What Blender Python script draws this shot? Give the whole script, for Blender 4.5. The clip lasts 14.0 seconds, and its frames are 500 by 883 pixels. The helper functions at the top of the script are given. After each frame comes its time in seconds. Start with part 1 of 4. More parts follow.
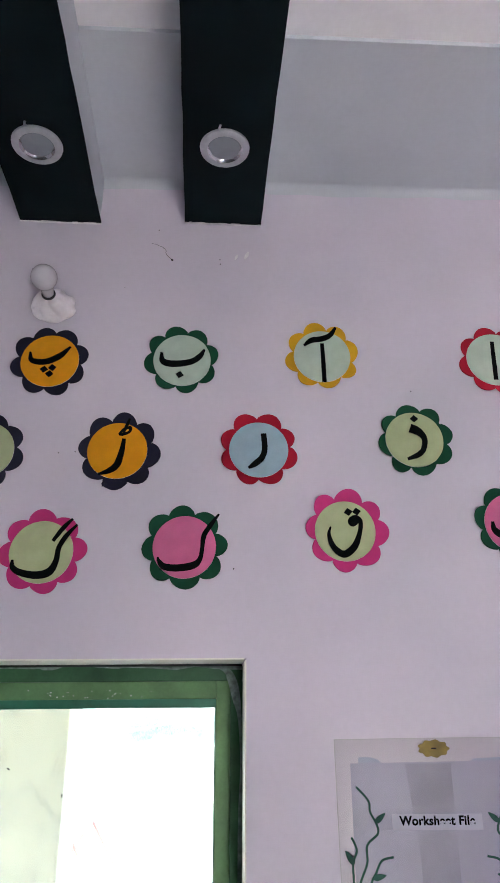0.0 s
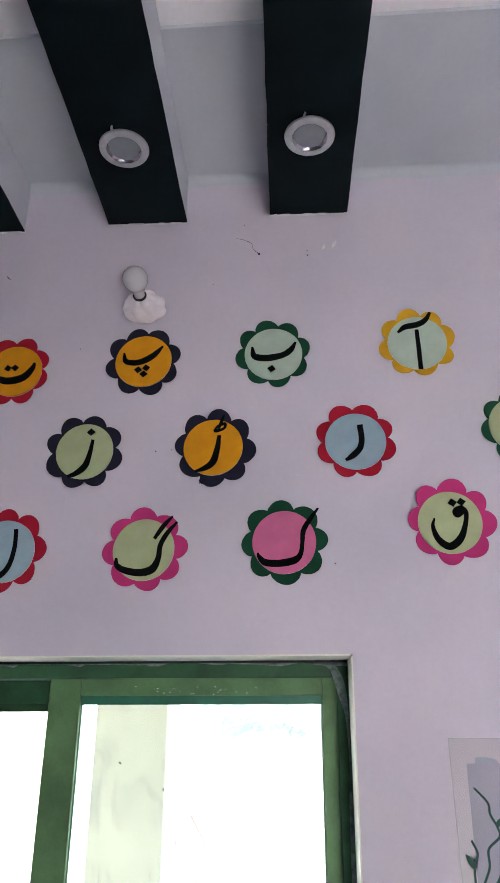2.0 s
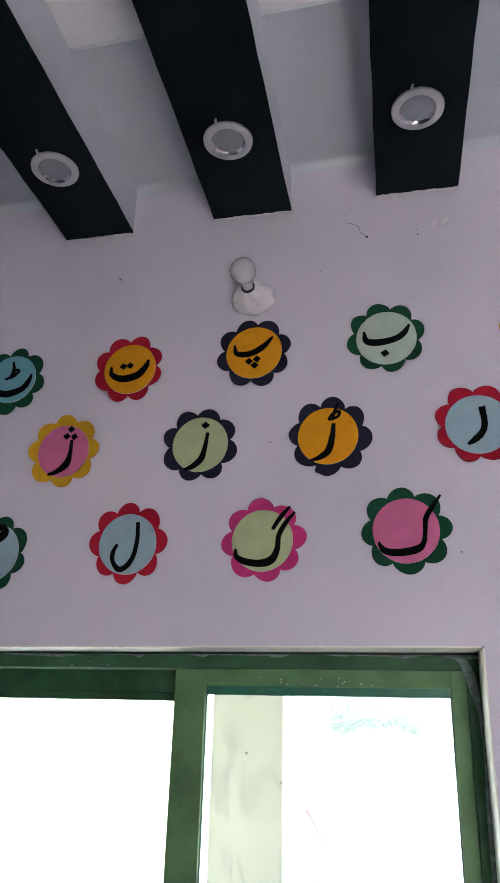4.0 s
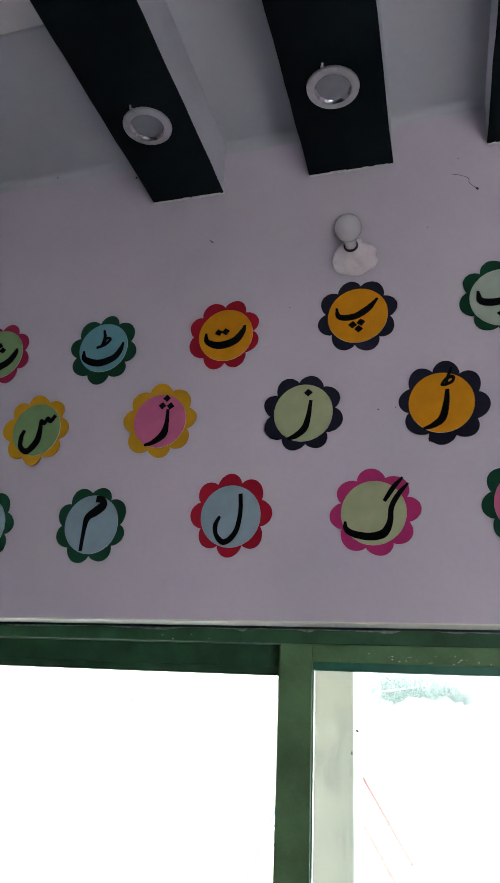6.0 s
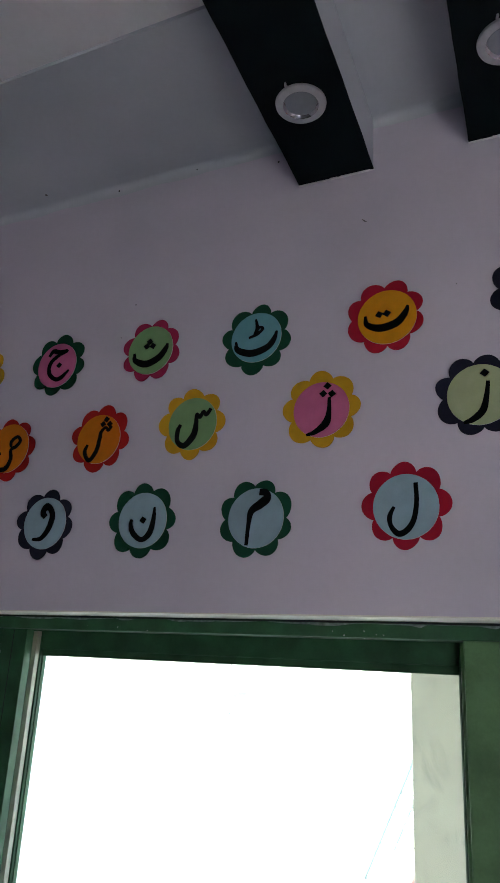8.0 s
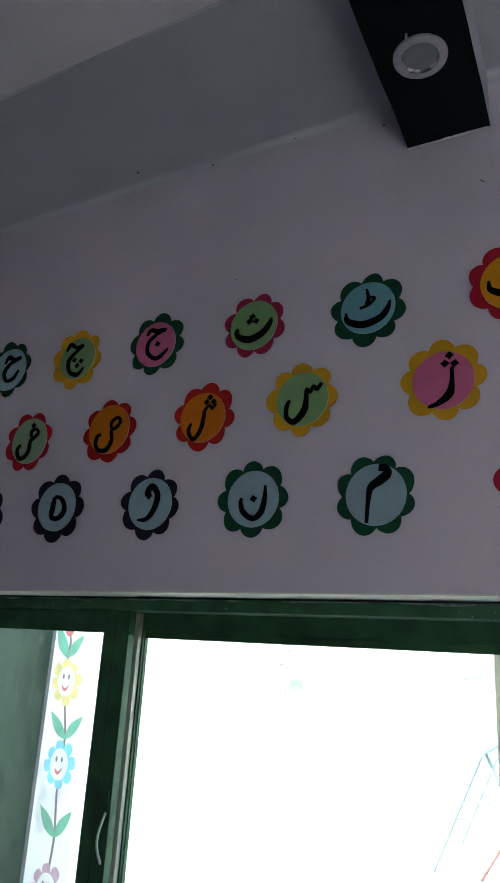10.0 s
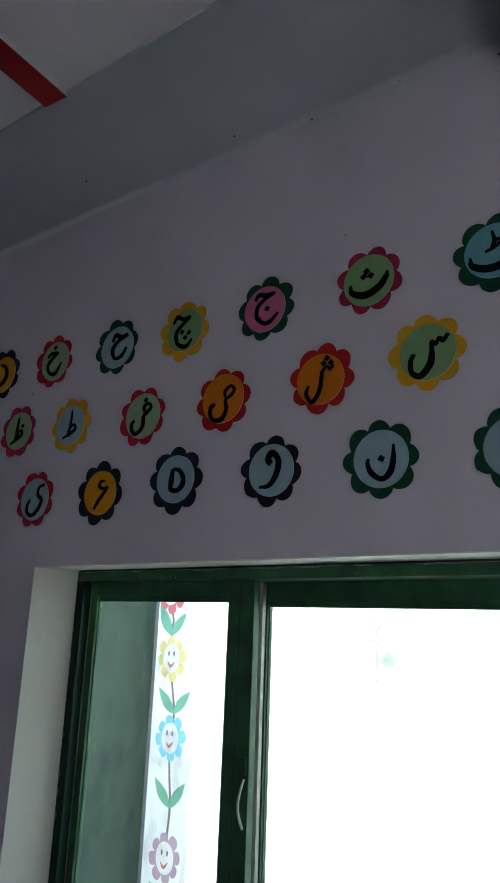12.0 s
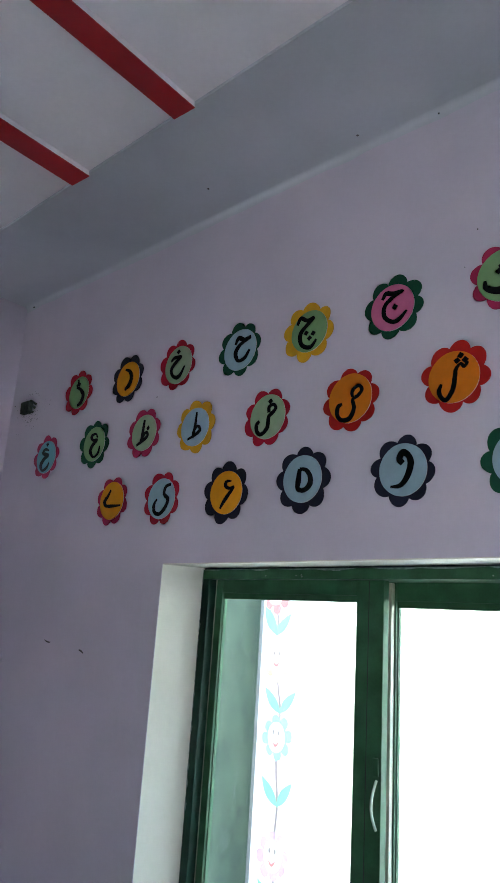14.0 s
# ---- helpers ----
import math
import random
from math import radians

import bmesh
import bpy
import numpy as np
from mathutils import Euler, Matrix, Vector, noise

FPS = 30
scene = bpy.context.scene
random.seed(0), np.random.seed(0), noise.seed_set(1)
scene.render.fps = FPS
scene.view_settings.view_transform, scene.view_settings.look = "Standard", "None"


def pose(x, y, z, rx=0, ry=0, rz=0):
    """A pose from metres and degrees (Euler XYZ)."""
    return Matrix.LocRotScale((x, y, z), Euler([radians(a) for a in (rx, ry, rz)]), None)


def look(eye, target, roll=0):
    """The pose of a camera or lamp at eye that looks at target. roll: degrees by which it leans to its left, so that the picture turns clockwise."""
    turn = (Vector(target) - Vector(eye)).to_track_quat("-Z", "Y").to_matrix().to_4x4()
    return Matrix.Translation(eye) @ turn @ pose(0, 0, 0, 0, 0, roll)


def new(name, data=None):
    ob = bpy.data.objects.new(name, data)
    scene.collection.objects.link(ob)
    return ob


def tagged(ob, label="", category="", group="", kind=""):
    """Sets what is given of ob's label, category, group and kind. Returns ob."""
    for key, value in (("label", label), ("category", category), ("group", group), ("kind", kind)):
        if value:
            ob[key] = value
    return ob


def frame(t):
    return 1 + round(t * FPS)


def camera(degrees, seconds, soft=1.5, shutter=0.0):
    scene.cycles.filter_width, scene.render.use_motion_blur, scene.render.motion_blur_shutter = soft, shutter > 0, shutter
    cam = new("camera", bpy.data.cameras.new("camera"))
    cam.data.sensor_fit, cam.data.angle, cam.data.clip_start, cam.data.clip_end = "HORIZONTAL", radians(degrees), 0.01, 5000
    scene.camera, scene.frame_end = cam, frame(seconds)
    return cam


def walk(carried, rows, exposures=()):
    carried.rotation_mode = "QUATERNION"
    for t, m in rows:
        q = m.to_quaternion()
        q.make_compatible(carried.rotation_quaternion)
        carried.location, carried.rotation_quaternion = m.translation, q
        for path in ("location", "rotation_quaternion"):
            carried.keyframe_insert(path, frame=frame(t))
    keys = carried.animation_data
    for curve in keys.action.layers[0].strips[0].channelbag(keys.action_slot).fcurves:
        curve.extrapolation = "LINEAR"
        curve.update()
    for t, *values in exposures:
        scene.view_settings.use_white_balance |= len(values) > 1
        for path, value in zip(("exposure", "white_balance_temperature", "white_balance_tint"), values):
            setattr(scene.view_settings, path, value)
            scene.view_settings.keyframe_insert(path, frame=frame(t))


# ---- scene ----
cam = camera(39.8, 14.0)
PATH = [
    (0, (-0.067, -1.521, 2.006), (0.025, 0.336, 2.741), -0.1),
    (0.5, (-0.066, -1.513, 1.997), (-0.025, 0.342, 2.742), -0.1),
    (1, (-0.077, -1.514, 2.005), (-0.088, 0.343, 2.747), 0.1),
    (1.5, (-0.087, -1.505, 2.002), (-0.167, 0.35, 2.746), 0.3),
    (2, (-0.104, -1.499, 2.006), (-0.242, 0.359, 2.733), 0.4),
    (2.5, (-0.12, -1.497, 2.005), (-0.305, 0.358, 2.73), 0.8),
    (3, (-0.127, -1.501, 2.011), (-0.382, 0.347, 2.732), 1.2),
    (3.5, (-0.129, -1.493, 2.004), (-0.478, 0.346, 2.708), 1.1),
    (3.7, (-0.133, -1.488, 1.998), (-0.514, 0.341, 2.711), 1.3),
    (5.8, (-0.259, -1.451, 2.004), (-0.826, 0.354, 2.652), 2.2),
    (6, (-0.287, -1.45, 2.012), (-0.843, 0.365, 2.639), 2.5),
    (6.5, (-0.327, -1.445, 2.009), (-0.944, 0.35, 2.638), 2.5),
    (7, (-0.377, -1.453, 2.019), (-1.021, 0.335, 2.641), 2.3),
    (7.5, (-0.422, -1.454, 2.014), (-1.143, 0.304, 2.641), 2.8),
    (7.7, (-0.442, -1.447, 2.011), (-1.199, 0.3, 2.626), 2.9),
    (9.8, (-0.623, -1.451, 1.988), (-1.54, 0.227, 2.575), 3.6),
    (10, (-0.638, -1.454, 1.979), (-1.567, 0.221, 2.554), 3.5),
    (10.5, (-0.664, -1.457, 1.974), (-1.661, 0.184, 2.531), 3.2),
    (11, (-0.695, -1.475, 1.972), (-1.703, 0.165, 2.515), 2.9),
    (11.5, (-0.727, -1.471, 1.963), (-1.789, 0.139, 2.492), 3.0),
    (12, (-0.76, -1.467, 1.943), (-1.883, 0.108, 2.453), 2.2),
    (12.5, (-0.786, -1.481, 1.938), (-1.964, 0.059, 2.429), 2.5),
    (13, (-0.805, -1.506, 1.932), (-2.028, -0.007, 2.436), 3.1),
    (13.5, (-0.816, -1.524, 1.933), (-2.104, -0.08, 2.44), 3.7),
    (14, (-0.832, -1.539, 1.93), (-2.16, -0.13, 2.431), 3.8),
]
EXPOSURE = [(0, 4.42, 6300, 13), (3.5, 4.33, 6300, 13), (6, 3.88, 6250, 12), (7.5, 3.7, 6200, 11), (10, 3.37, 6050, 5), (11, 3.26, 6000, 3), (12, 3.24, 6000, 3), (13, 3.65, 5950, 4), (13.5, 4.08, 5900, 5), (14, 4.55, 5900, 6)]
walk(cam, [(t, look(eye, target, roll)) for t, eye, target, roll in PATH], EXPOSURE)

# ---- daylight ----
SUN_FROM = Vector((-0.58, -0.55, 0.95)).normalized()
world = bpy.data.worlds.new("sky")
scene.world = world
world.use_nodes = True
wn = world.node_tree
sky = wn.nodes.new("ShaderNodeTexSky")
sky.sky_type = "NISHITA"
sky.sun_disc = False
sky.sun_elevation = math.asin(SUN_FROM.z)
sky.sun_rotation = math.atan2(SUN_FROM.x, SUN_FROM.y)
sky.dust_density = 3.0
wn.links.new(sky.outputs[0], wn.nodes["Background"].inputs[0])
wn.nodes["Background"].inputs[1].default_value = 0.15
sun = new("sun", bpy.data.lights.new("sun", "SUN"))
sun.data.energy, sun.data.angle, sun.data.color = 4.5, radians(0.5), (1.0, 0.97, 0.93)
sun.matrix_world = look(SUN_FROM * 30, (0, 0, 0))

# ---- plan, in metres ----
ROOM_L, ROOM_R, ROOM_BACK = -3.87, 2.6, -3.6
WIN_L, WIN_R, WIN_TOP, WIN_SILL = -2.65, 0.0, 2.117, 0.9
HEAD_FALL = 0.0074  # the window's head drops by this much a metre towards its far end
FRAME_L, FRAME_Y = -2.585, 0.13
WALL_T = 0.30
SOFFIT_Z, SOFFIT_Y, CEIL_Z = 3.37, -0.455, 3.381
GROUND = -0.45


# ---- materials ----
def material(name, color, rough=0.6, metal=0.0, scale=8.0, vary=0.08, fine=90.0, bump=0.1, spec=0.5, per_object=0.0, tint=None, stretch=(1, 1, 1)):
    """A painted, printed or metal surface: two sizes of mottling in colour and gloss, and a fine relief."""
    m = bpy.data.materials.new(name)
    m.use_nodes = True
    nt = m.node_tree
    b = nt.nodes["Principled BSDF"]
    coord = nt.nodes.new("ShaderNodeTexCoord")
    mapping = nt.nodes.new("ShaderNodeMapping")
    mapping.inputs["Scale"].default_value = stretch
    nt.links.new(coord.outputs["Object"], mapping.inputs[0])
    big, small = nt.nodes.new("ShaderNodeTexNoise"), nt.nodes.new("ShaderNodeTexNoise")
    big.inputs["Scale"].default_value, big.inputs["Detail"].default_value = scale, 5
    small.inputs["Scale"].default_value, small.inputs["Detail"].default_value = fine, 4
    for n in (big, small):
        nt.links.new(mapping.outputs[0], n.inputs["Vector"])
    mix = nt.nodes.new("ShaderNodeMix")
    mix.data_type = "RGBA"
    dark = tint or tuple(c * (1 - 2.2 * vary) for c in color)
    light = tuple(min(1, c * (1 + vary)) for c in color)
    mix.inputs[6].default_value, mix.inputs[7].default_value = (*dark, 1), (*light, 1)
    ramp = nt.nodes.new("ShaderNodeMapRange")
    ramp.inputs[1].default_value, ramp.inputs[2].default_value = 0.3, 0.62
    nt.links.new(big.outputs[0], ramp.inputs[0])
    nt.links.new(ramp.outputs[0], mix.inputs[0])
    out = mix.outputs[2]
    grain = nt.nodes.new("ShaderNodeMix")
    grain.data_type, grain.blend_type = "RGBA", "MULTIPLY"
    grain.inputs[0].default_value = min(1, vary * 2)
    nt.links.new(out, grain.inputs[6])
    nt.links.new(small.outputs[0], grain.inputs[7])
    out = grain.outputs[2]
    if per_object:
        info, hsv = nt.nodes.new("ShaderNodeObjectInfo"), nt.nodes.new("ShaderNodeHueSaturation")
        span = nt.nodes.new("ShaderNodeMapRange")
        span.inputs[3].default_value, span.inputs[4].default_value = 1 - per_object, 1 + per_object
        nt.links.new(info.outputs["Random"], span.inputs[0])
        nt.links.new(span.outputs[0], hsv.inputs["Value"])
        nt.links.new(out, hsv.inputs["Color"])
        out = hsv.outputs[0]
    nt.links.new(out, b.inputs["Base Color"])
    gloss = nt.nodes.new("ShaderNodeMapRange")
    gloss.inputs[3].default_value, gloss.inputs[4].default_value = max(0.02, rough - 0.08), min(1, rough + 0.1)
    nt.links.new(small.outputs[0], gloss.inputs[0])
    nt.links.new(gloss.outputs[0], b.inputs["Roughness"])
    b.inputs["Metallic"].default_value = metal
    b.inputs["Specular IOR Level"].default_value = spec
    if bump:
        bp = nt.nodes.new("ShaderNodeBump")
        bp.inputs["Strength"].default_value, bp.inputs["Distance"].default_value = bump, 0.002
        nt.links.new(small.outputs[0], bp.inputs["Height"])
        nt.links.new(bp.outputs[0], b.inputs["Normal"])
    return m


def wall_paint(name, color, stain):
    """Emulsion on hand-trowelled plaster: wide waves, roller grain, faint grey stains and scuffs."""
    m = material(name, color, rough=0.75, scale=1.7, vary=0.035, fine=70, bump=0.05, spec=0.25, tint=stain)
    nt = m.node_tree
    b = nt.nodes["Principled BSDF"]
    coord = nt.nodes.new("ShaderNodeTexCoord")
    wave = nt.nodes.new("ShaderNodeTexNoise")
    wave.inputs["Scale"].default_value, wave.inputs["Detail"].default_value = 3.2, 6
    nt.links.new(coord.outputs["Object"], wave.inputs["Vector"])
    old = b.inputs["Normal"].links[0].from_node
    bp = nt.nodes.new("ShaderNodeBump")
    bp.inputs["Strength"].default_value, bp.inputs["Distance"].default_value = 0.35, 0.02
    nt.links.new(wave.outputs[0], bp.inputs["Height"])
    nt.links.new(old.outputs[0], bp.inputs["Normal"])
    nt.links.new(bp.outputs[0], b.inputs["Normal"])
    return m


WALL = wall_paint("lilac_wall_paint", (0.652, 0.594, 0.670), (0.568, 0.536, 0.606))
# unseen back wall's paint, kept dark so it bounces little light forward
BACK_PAINT = wall_paint("low_bounce_back_paint", (0.20, 0.18, 0.20), (0.17, 0.155, 0.175))
# toned cooler and darker than the wall, imitating lens tint and weaker light
SOFFIT = wall_paint("cool_toned_soffit_paint", (0.575, 0.60, 0.635), (0.49, 0.525, 0.555))
CEILING = wall_paint("white_ceiling_paint", (0.86, 0.84, 0.85), (0.81, 0.80, 0.81))
REVEAL = wall_paint("cream_reveal_plaster", (0.82, 0.80, 0.71), (0.74, 0.73, 0.63))
# floor out of view, darkened to cut the light bounced upwards
FLOOR = material("low_bounce_floor", (0.15, 0.14, 0.14), rough=0.4, scale=30, vary=0.15, fine=240, bump=0.02)
BLACK = material("black_board_paint", (0.0034, 0.0105, 0.0140), rough=0.6, scale=5, vary=0.2, fine=120, bump=0.1, spec=0.12)
BEAM_SIDE = wall_paint("white_beam_paint", (0.66, 0.68, 0.72), (0.6, 0.62, 0.66))
RED = material("red_strip_paint", (0.42, 0.011, 0.014), rough=0.5, scale=6, vary=0.12, fine=110, bump=0.1)
STRIP_SIDE = material("white_strip_paint", (0.8, 0.77, 0.8), rough=0.6, scale=9, vary=0.04)
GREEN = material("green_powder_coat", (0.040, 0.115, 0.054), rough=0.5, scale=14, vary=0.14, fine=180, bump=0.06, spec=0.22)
# darkened copy of the coat, imitating the dim side of the frame
GREEN_DARKENED = material("shade_darkened_green_coat", (0.009, 0.034, 0.022), rough=0.5, scale=14, vary=0.14, fine=180, bump=0.06, spec=0.15)
# bead coat brightened towards teal to imitate window glare
GREEN_BEAD = material("glare_brightened_bead", (0.018, 0.150, 0.090), rough=0.4, scale=20, vary=0.1)
# olive coat, lightened to imitate glare from the panes
GREEN_SASH = material("glare_lightened_olive_coat", (0.120, 0.240, 0.105), rough=0.48, scale=12, vary=0.12, fine=180, bump=0.05, spec=0.25)
# solid black, stands in for the shade inside a gap and a groove
GAP_BLACK = material("solid_gap_black", (0.01, 0.012, 0.012), rough=0.6, scale=30, vary=0.1)
SEALANT = material("smeared_white_filler", (0.27, 0.34, 0.31), rough=0.8, scale=70, vary=0.25, fine=200, bump=0.5)
PALE_TRACK = material("pale_aluminium_track", (0.36, 0.35, 0.27), rough=0.4, scale=20, vary=0.08)
HANDLE = material("pale_green_handle_coat", (0.45, 0.55, 0.47), rough=0.35, scale=20, vary=0.06)
CHROME = material("brushed_lamp_ring", (0.72, 0.73, 0.74), rough=0.34, metal=0.85, scale=40, vary=0.05, bump=0.03)
REFLECTOR = material("polished_lamp_reflector", (0.8, 0.8, 0.8), rough=0.12, metal=1.0, scale=20, vary=0.03, bump=0.0)
DIFFUSER = material("frosted_lamp_diffuser", (0.30, 0.33, 0.36), rough=0.5, scale=30, vary=0.03)
PORCELAIN = material("white_porcelain", (0.84, 0.79, 0.81), rough=0.3, scale=18, vary=0.06, bump=0.02)
OPAL = material("opal_bulb_glass", (0.60, 0.58, 0.61), rough=0.10, scale=15, vary=0.02, bump=0.0)
PLASTIC_BLACK = material("black_collar_plastic", (0.015, 0.015, 0.016), rough=0.4, scale=30, vary=0.1)
INK = material("black_cut_paper", (0.003, 0.005, 0.005), rough=0.9, scale=40, vary=0.15, fine=300, spec=0.08)
SCRATCH = material("scratched_plaster", (0.17, 0.15, 0.16), rough=0.9, scale=60, vary=0.3)
DIRT = material("dark_wall_speck", (0.02, 0.018, 0.016), rough=0.9, scale=60, vary=0.2)
PEEL = material("peeled_paint_flake", (0.78, 0.76, 0.77), rough=0.7, scale=40, vary=0.06)
BOX_GREEN = material("mouldy_box_metal", (0.035, 0.045, 0.035), rough=0.8, scale=45, vary=0.35, fine=200, bump=0.4)
PAPER_WHITE = material("chart_paper", (0.44, 0.425, 0.555), rough=0.7, scale=3.5, vary=0.06, fine=220, bump=0.05)
CARD_BLUE = material("pale_blue_card", (0.40, 0.44, 0.58), rough=0.7, scale=6, vary=0.06)
PAPER_FOLD = material("doubled_chart_paper", (0.385, 0.375, 0.485), rough=0.7, scale=9, vary=0.10, fine=220, bump=0.05)
LABEL_WHITE = material("label_paper", (0.41, 0.40, 0.50), rough=0.6, scale=8, vary=0.03)
SLEEVE_RIM = material("grey_sleeve_rim", (0.44, 0.44, 0.43), rough=0.4, scale=30, vary=0.1)
VINE = material("green_vine_paper", (0.002, 0.066, 0.048), rough=0.7, scale=20, vary=0.12)
GOLD = material("ochre_flower_sticker", (0.26, 0.185, 0.03), rough=0.6, scale=30, vary=0.15)
PILLAR = material("cream_pillar_paint", (0.365, 0.35, 0.265), rough=0.7, scale=2, vary=0.05)
PILLAR_WHITE = material("white_pillar_paint", (0.88, 0.86, 0.83), rough=0.7, scale=2, vary=0.04)
# mouldy plaster, its colour also darkened to stand in for shade
SHADE_WALL = material("shaded_mouldy_green_plaster", (0.046, 0.066, 0.044), rough=0.95, scale=9, vary=0.14, fine=120, bump=0.2, tint=(0.028, 0.046, 0.031), stretch=(1, 1, 0.7))
SAND = material("pale_sandy_ground", (0.50, 0.48, 0.44), rough=0.9, scale=0.6, vary=0.12, fine=30, bump=0.4)
# bark paled so the trunks wash out like the bright yard
BARK = material("washed_out_bark", (0.40, 0.38, 0.34), rough=0.9, scale=9, vary=0.25, fine=60, bump=0.6, stretch=(1, 1, 0.3))
# second tree's leaf, lightened to imitate overexposure
LEAF_WASHED = material("overexposed_tree_leaf", (0.075, 0.105, 0.075), rough=0.6, scale=1.5, vary=0.2, fine=20, bump=0)
LEAF = material("tree_leaf", (0.032, 0.050, 0.040), rough=0.6, scale=1.5, vary=0.2, fine=20, bump=0)
# pipe colours greyed to imitate steel washed out by bright light
SWING_RED = material("greyed_red_pipe", (0.13, 0.052, 0.044), rough=0.5, scale=10, vary=0.1)
SWING_TEAL = material("greyed_teal_pipe", (0.09, 0.125, 0.128), rough=0.5, scale=10, vary=0.1)


def sheet(name, color):
    return material(name, color, rough=0.85, scale=22, vary=0.05, fine=420, bump=0.18, spec=0.2, per_object=0.06)


TONES = {
    "red": sheet("red_foam_sheet", (0.40, 0.010, 0.030)),
    "navy": sheet("navy_foam_sheet", (0.014, 0.014, 0.032)),
    "green": sheet("dark_green_foam_sheet", (0.005, 0.062, 0.030)),
    "yellow": sheet("yellow_foam_sheet", (0.63, 0.345, 0.016)),
    "magenta": sheet("magenta_foam_sheet", (0.56, 0.040, 0.20)),
    "orange": sheet("orange_paper", (0.72, 0.30, 0.008)),
    "pale_green": sheet("pale_green_paper", (0.44, 0.50, 0.28)),
    "mint": sheet("mint_paper", (0.46, 0.56, 0.46)),
    "blue": sheet("light_blue_paper", (0.32, 0.45, 0.52)),
    "pink": sheet("pink_paper", (0.62, 0.15, 0.30)),
    "leaf_green": sheet("leaf_green_paper", (0.22, 0.38, 0.17)),
    "scarlet": sheet("scarlet_foam_sheet", (0.42, 0.014, 0.012)),
    "deep_orange": sheet("deep_orange_paper", (0.70, 0.20, 0.008)),
    "crimson": sheet("crimson_foam_sheet", (0.36, 0.018, 0.075)),
    "sage": sheet("sage_green_paper", (0.31, 0.42, 0.26)),
    "teal": sheet("teal_blue_paper", (0.17, 0.40, 0.46)),
}


def clear_glass():
    """Thin, slightly green and dusty window glass."""
    m = bpy.data.materials.new("dusty_window_glass")
    m.use_nodes = True
    nt = m.node_tree
    nt.nodes.remove(nt.nodes["Principled BSDF"])
    glass, gloss = nt.nodes.new("ShaderNodeBsdfTransparent"), nt.nodes.new("ShaderNodeBsdfGlossy")
    glass.inputs[0].default_value = (0.90, 0.95, 0.92, 1)
    gloss.inputs["Roughness"].default_value = 0.03
    fresnel, mix = nt.nodes.new("ShaderNodeFresnel"), nt.nodes.new("ShaderNodeMixShader")
    fresnel.inputs[0].default_value = 1.12
    nt.links.new(fresnel.outputs[0], mix.inputs[0])
    nt.links.new(glass.outputs[0], mix.inputs[1])
    nt.links.new(gloss.outputs[0], mix.inputs[2])
    # dried dust and wipe marks, in tall streaks
    dust, soil = nt.nodes.new("ShaderNodeBsdfDiffuse"), nt.nodes.new("ShaderNodeMixShader")
    dust.inputs[0].default_value = (0.62, 0.66, 0.62, 1)
    coord, stretch, smear = nt.nodes.new("ShaderNodeTexCoord"), nt.nodes.new("ShaderNodeMapping"), nt.nodes.new("ShaderNodeTexNoise")
    stretch.inputs["Scale"].default_value = (7, 7, 3.4)
    smear.inputs["Scale"].default_value, smear.inputs["Detail"].default_value, smear.inputs["Distortion"].default_value = 2.2, 8, 1.4
    span = nt.nodes.new("ShaderNodeMapRange")
    span.inputs[1].default_value, span.inputs[2].default_value, span.inputs[4].default_value = 0.52, 0.78, 0.15
    nt.links.new(coord.outputs["Object"], stretch.inputs[0])
    nt.links.new(stretch.outputs[0], smear.inputs["Vector"])
    nt.links.new(smear.outputs[0], span.inputs[0])
    nt.links.new(span.outputs[0], soil.inputs[0])
    nt.links.new(mix.outputs[0], soil.inputs[1])
    nt.links.new(dust.outputs[0], soil.inputs[2])
    nt.links.new(soil.outputs[0], nt.nodes["Material Output"].inputs[0])
    return m


def clear_sleeve():
    """The clear, slightly milky plastic sleeve over the chart."""
    m = bpy.data.materials.new("clear_plastic_sleeve")
    m.use_nodes = True
    nt = m.node_tree
    b = nt.nodes["Principled BSDF"]
    b.inputs["Base Color"].default_value = (0.30, 0.29, 0.25, 1)
    b.inputs["Roughness"].default_value = 0.22
    clear, mix = nt.nodes.new("ShaderNodeBsdfTransparent"), nt.nodes.new("ShaderNodeMixShader")
    mix.inputs[0].default_value = 0.22
    nt.links.new(clear.outputs[0], mix.inputs[1])
    nt.links.new(b.outputs[0], mix.inputs[2])
    nt.links.new(mix.outputs[0], nt.nodes["Material Output"].inputs[0])
    return m


GLASS, SLEEVE = clear_glass(), clear_sleeve()


# ---- mesh helpers ----
def part(name, bm, mat, parent=None, label="", smooth=False):
    """Links a bmesh as one mesh object, under a parent if one is given."""
    bmesh.ops.recalc_face_normals(bm, faces=bm.faces[:])
    me = bpy.data.meshes.new(name)
    bm.to_mesh(me)
    bm.free()
    me.materials.append(mat)
    if smooth:
        me.polygons.foreach_set("use_smooth", [True] * len(me.polygons))
        me.set_sharp_from_angle(angle=radians(40))
    ob = new(name, me)
    if parent:
        ob.parent = parent
    if label:
        ob["label"] = label
    return ob


def thing(name, x=0, y=0, z=0, **tags):
    ob = new(name)
    ob.location = (x, y, z)
    return tagged(ob, **tags)


def add_box(bm, x0, x1, y0, y1, z0, z1, bevel=0.0):
    made = bmesh.ops.create_cube(bm, size=1)["verts"]
    for v in made:
        v.co = ((x0 + x1) / 2 + v.co.x * (x1 - x0), (y0 + y1) / 2 + v.co.y * (y1 - y0), (z0 + z1) / 2 + v.co.z * (z1 - z0))
    if bevel:
        edges = {e for v in made for e in v.link_edges}
        bmesh.ops.bevel(bm, geom=list(edges), offset=bevel, segments=2, profile=0.5, affect="EDGES")
    return bm


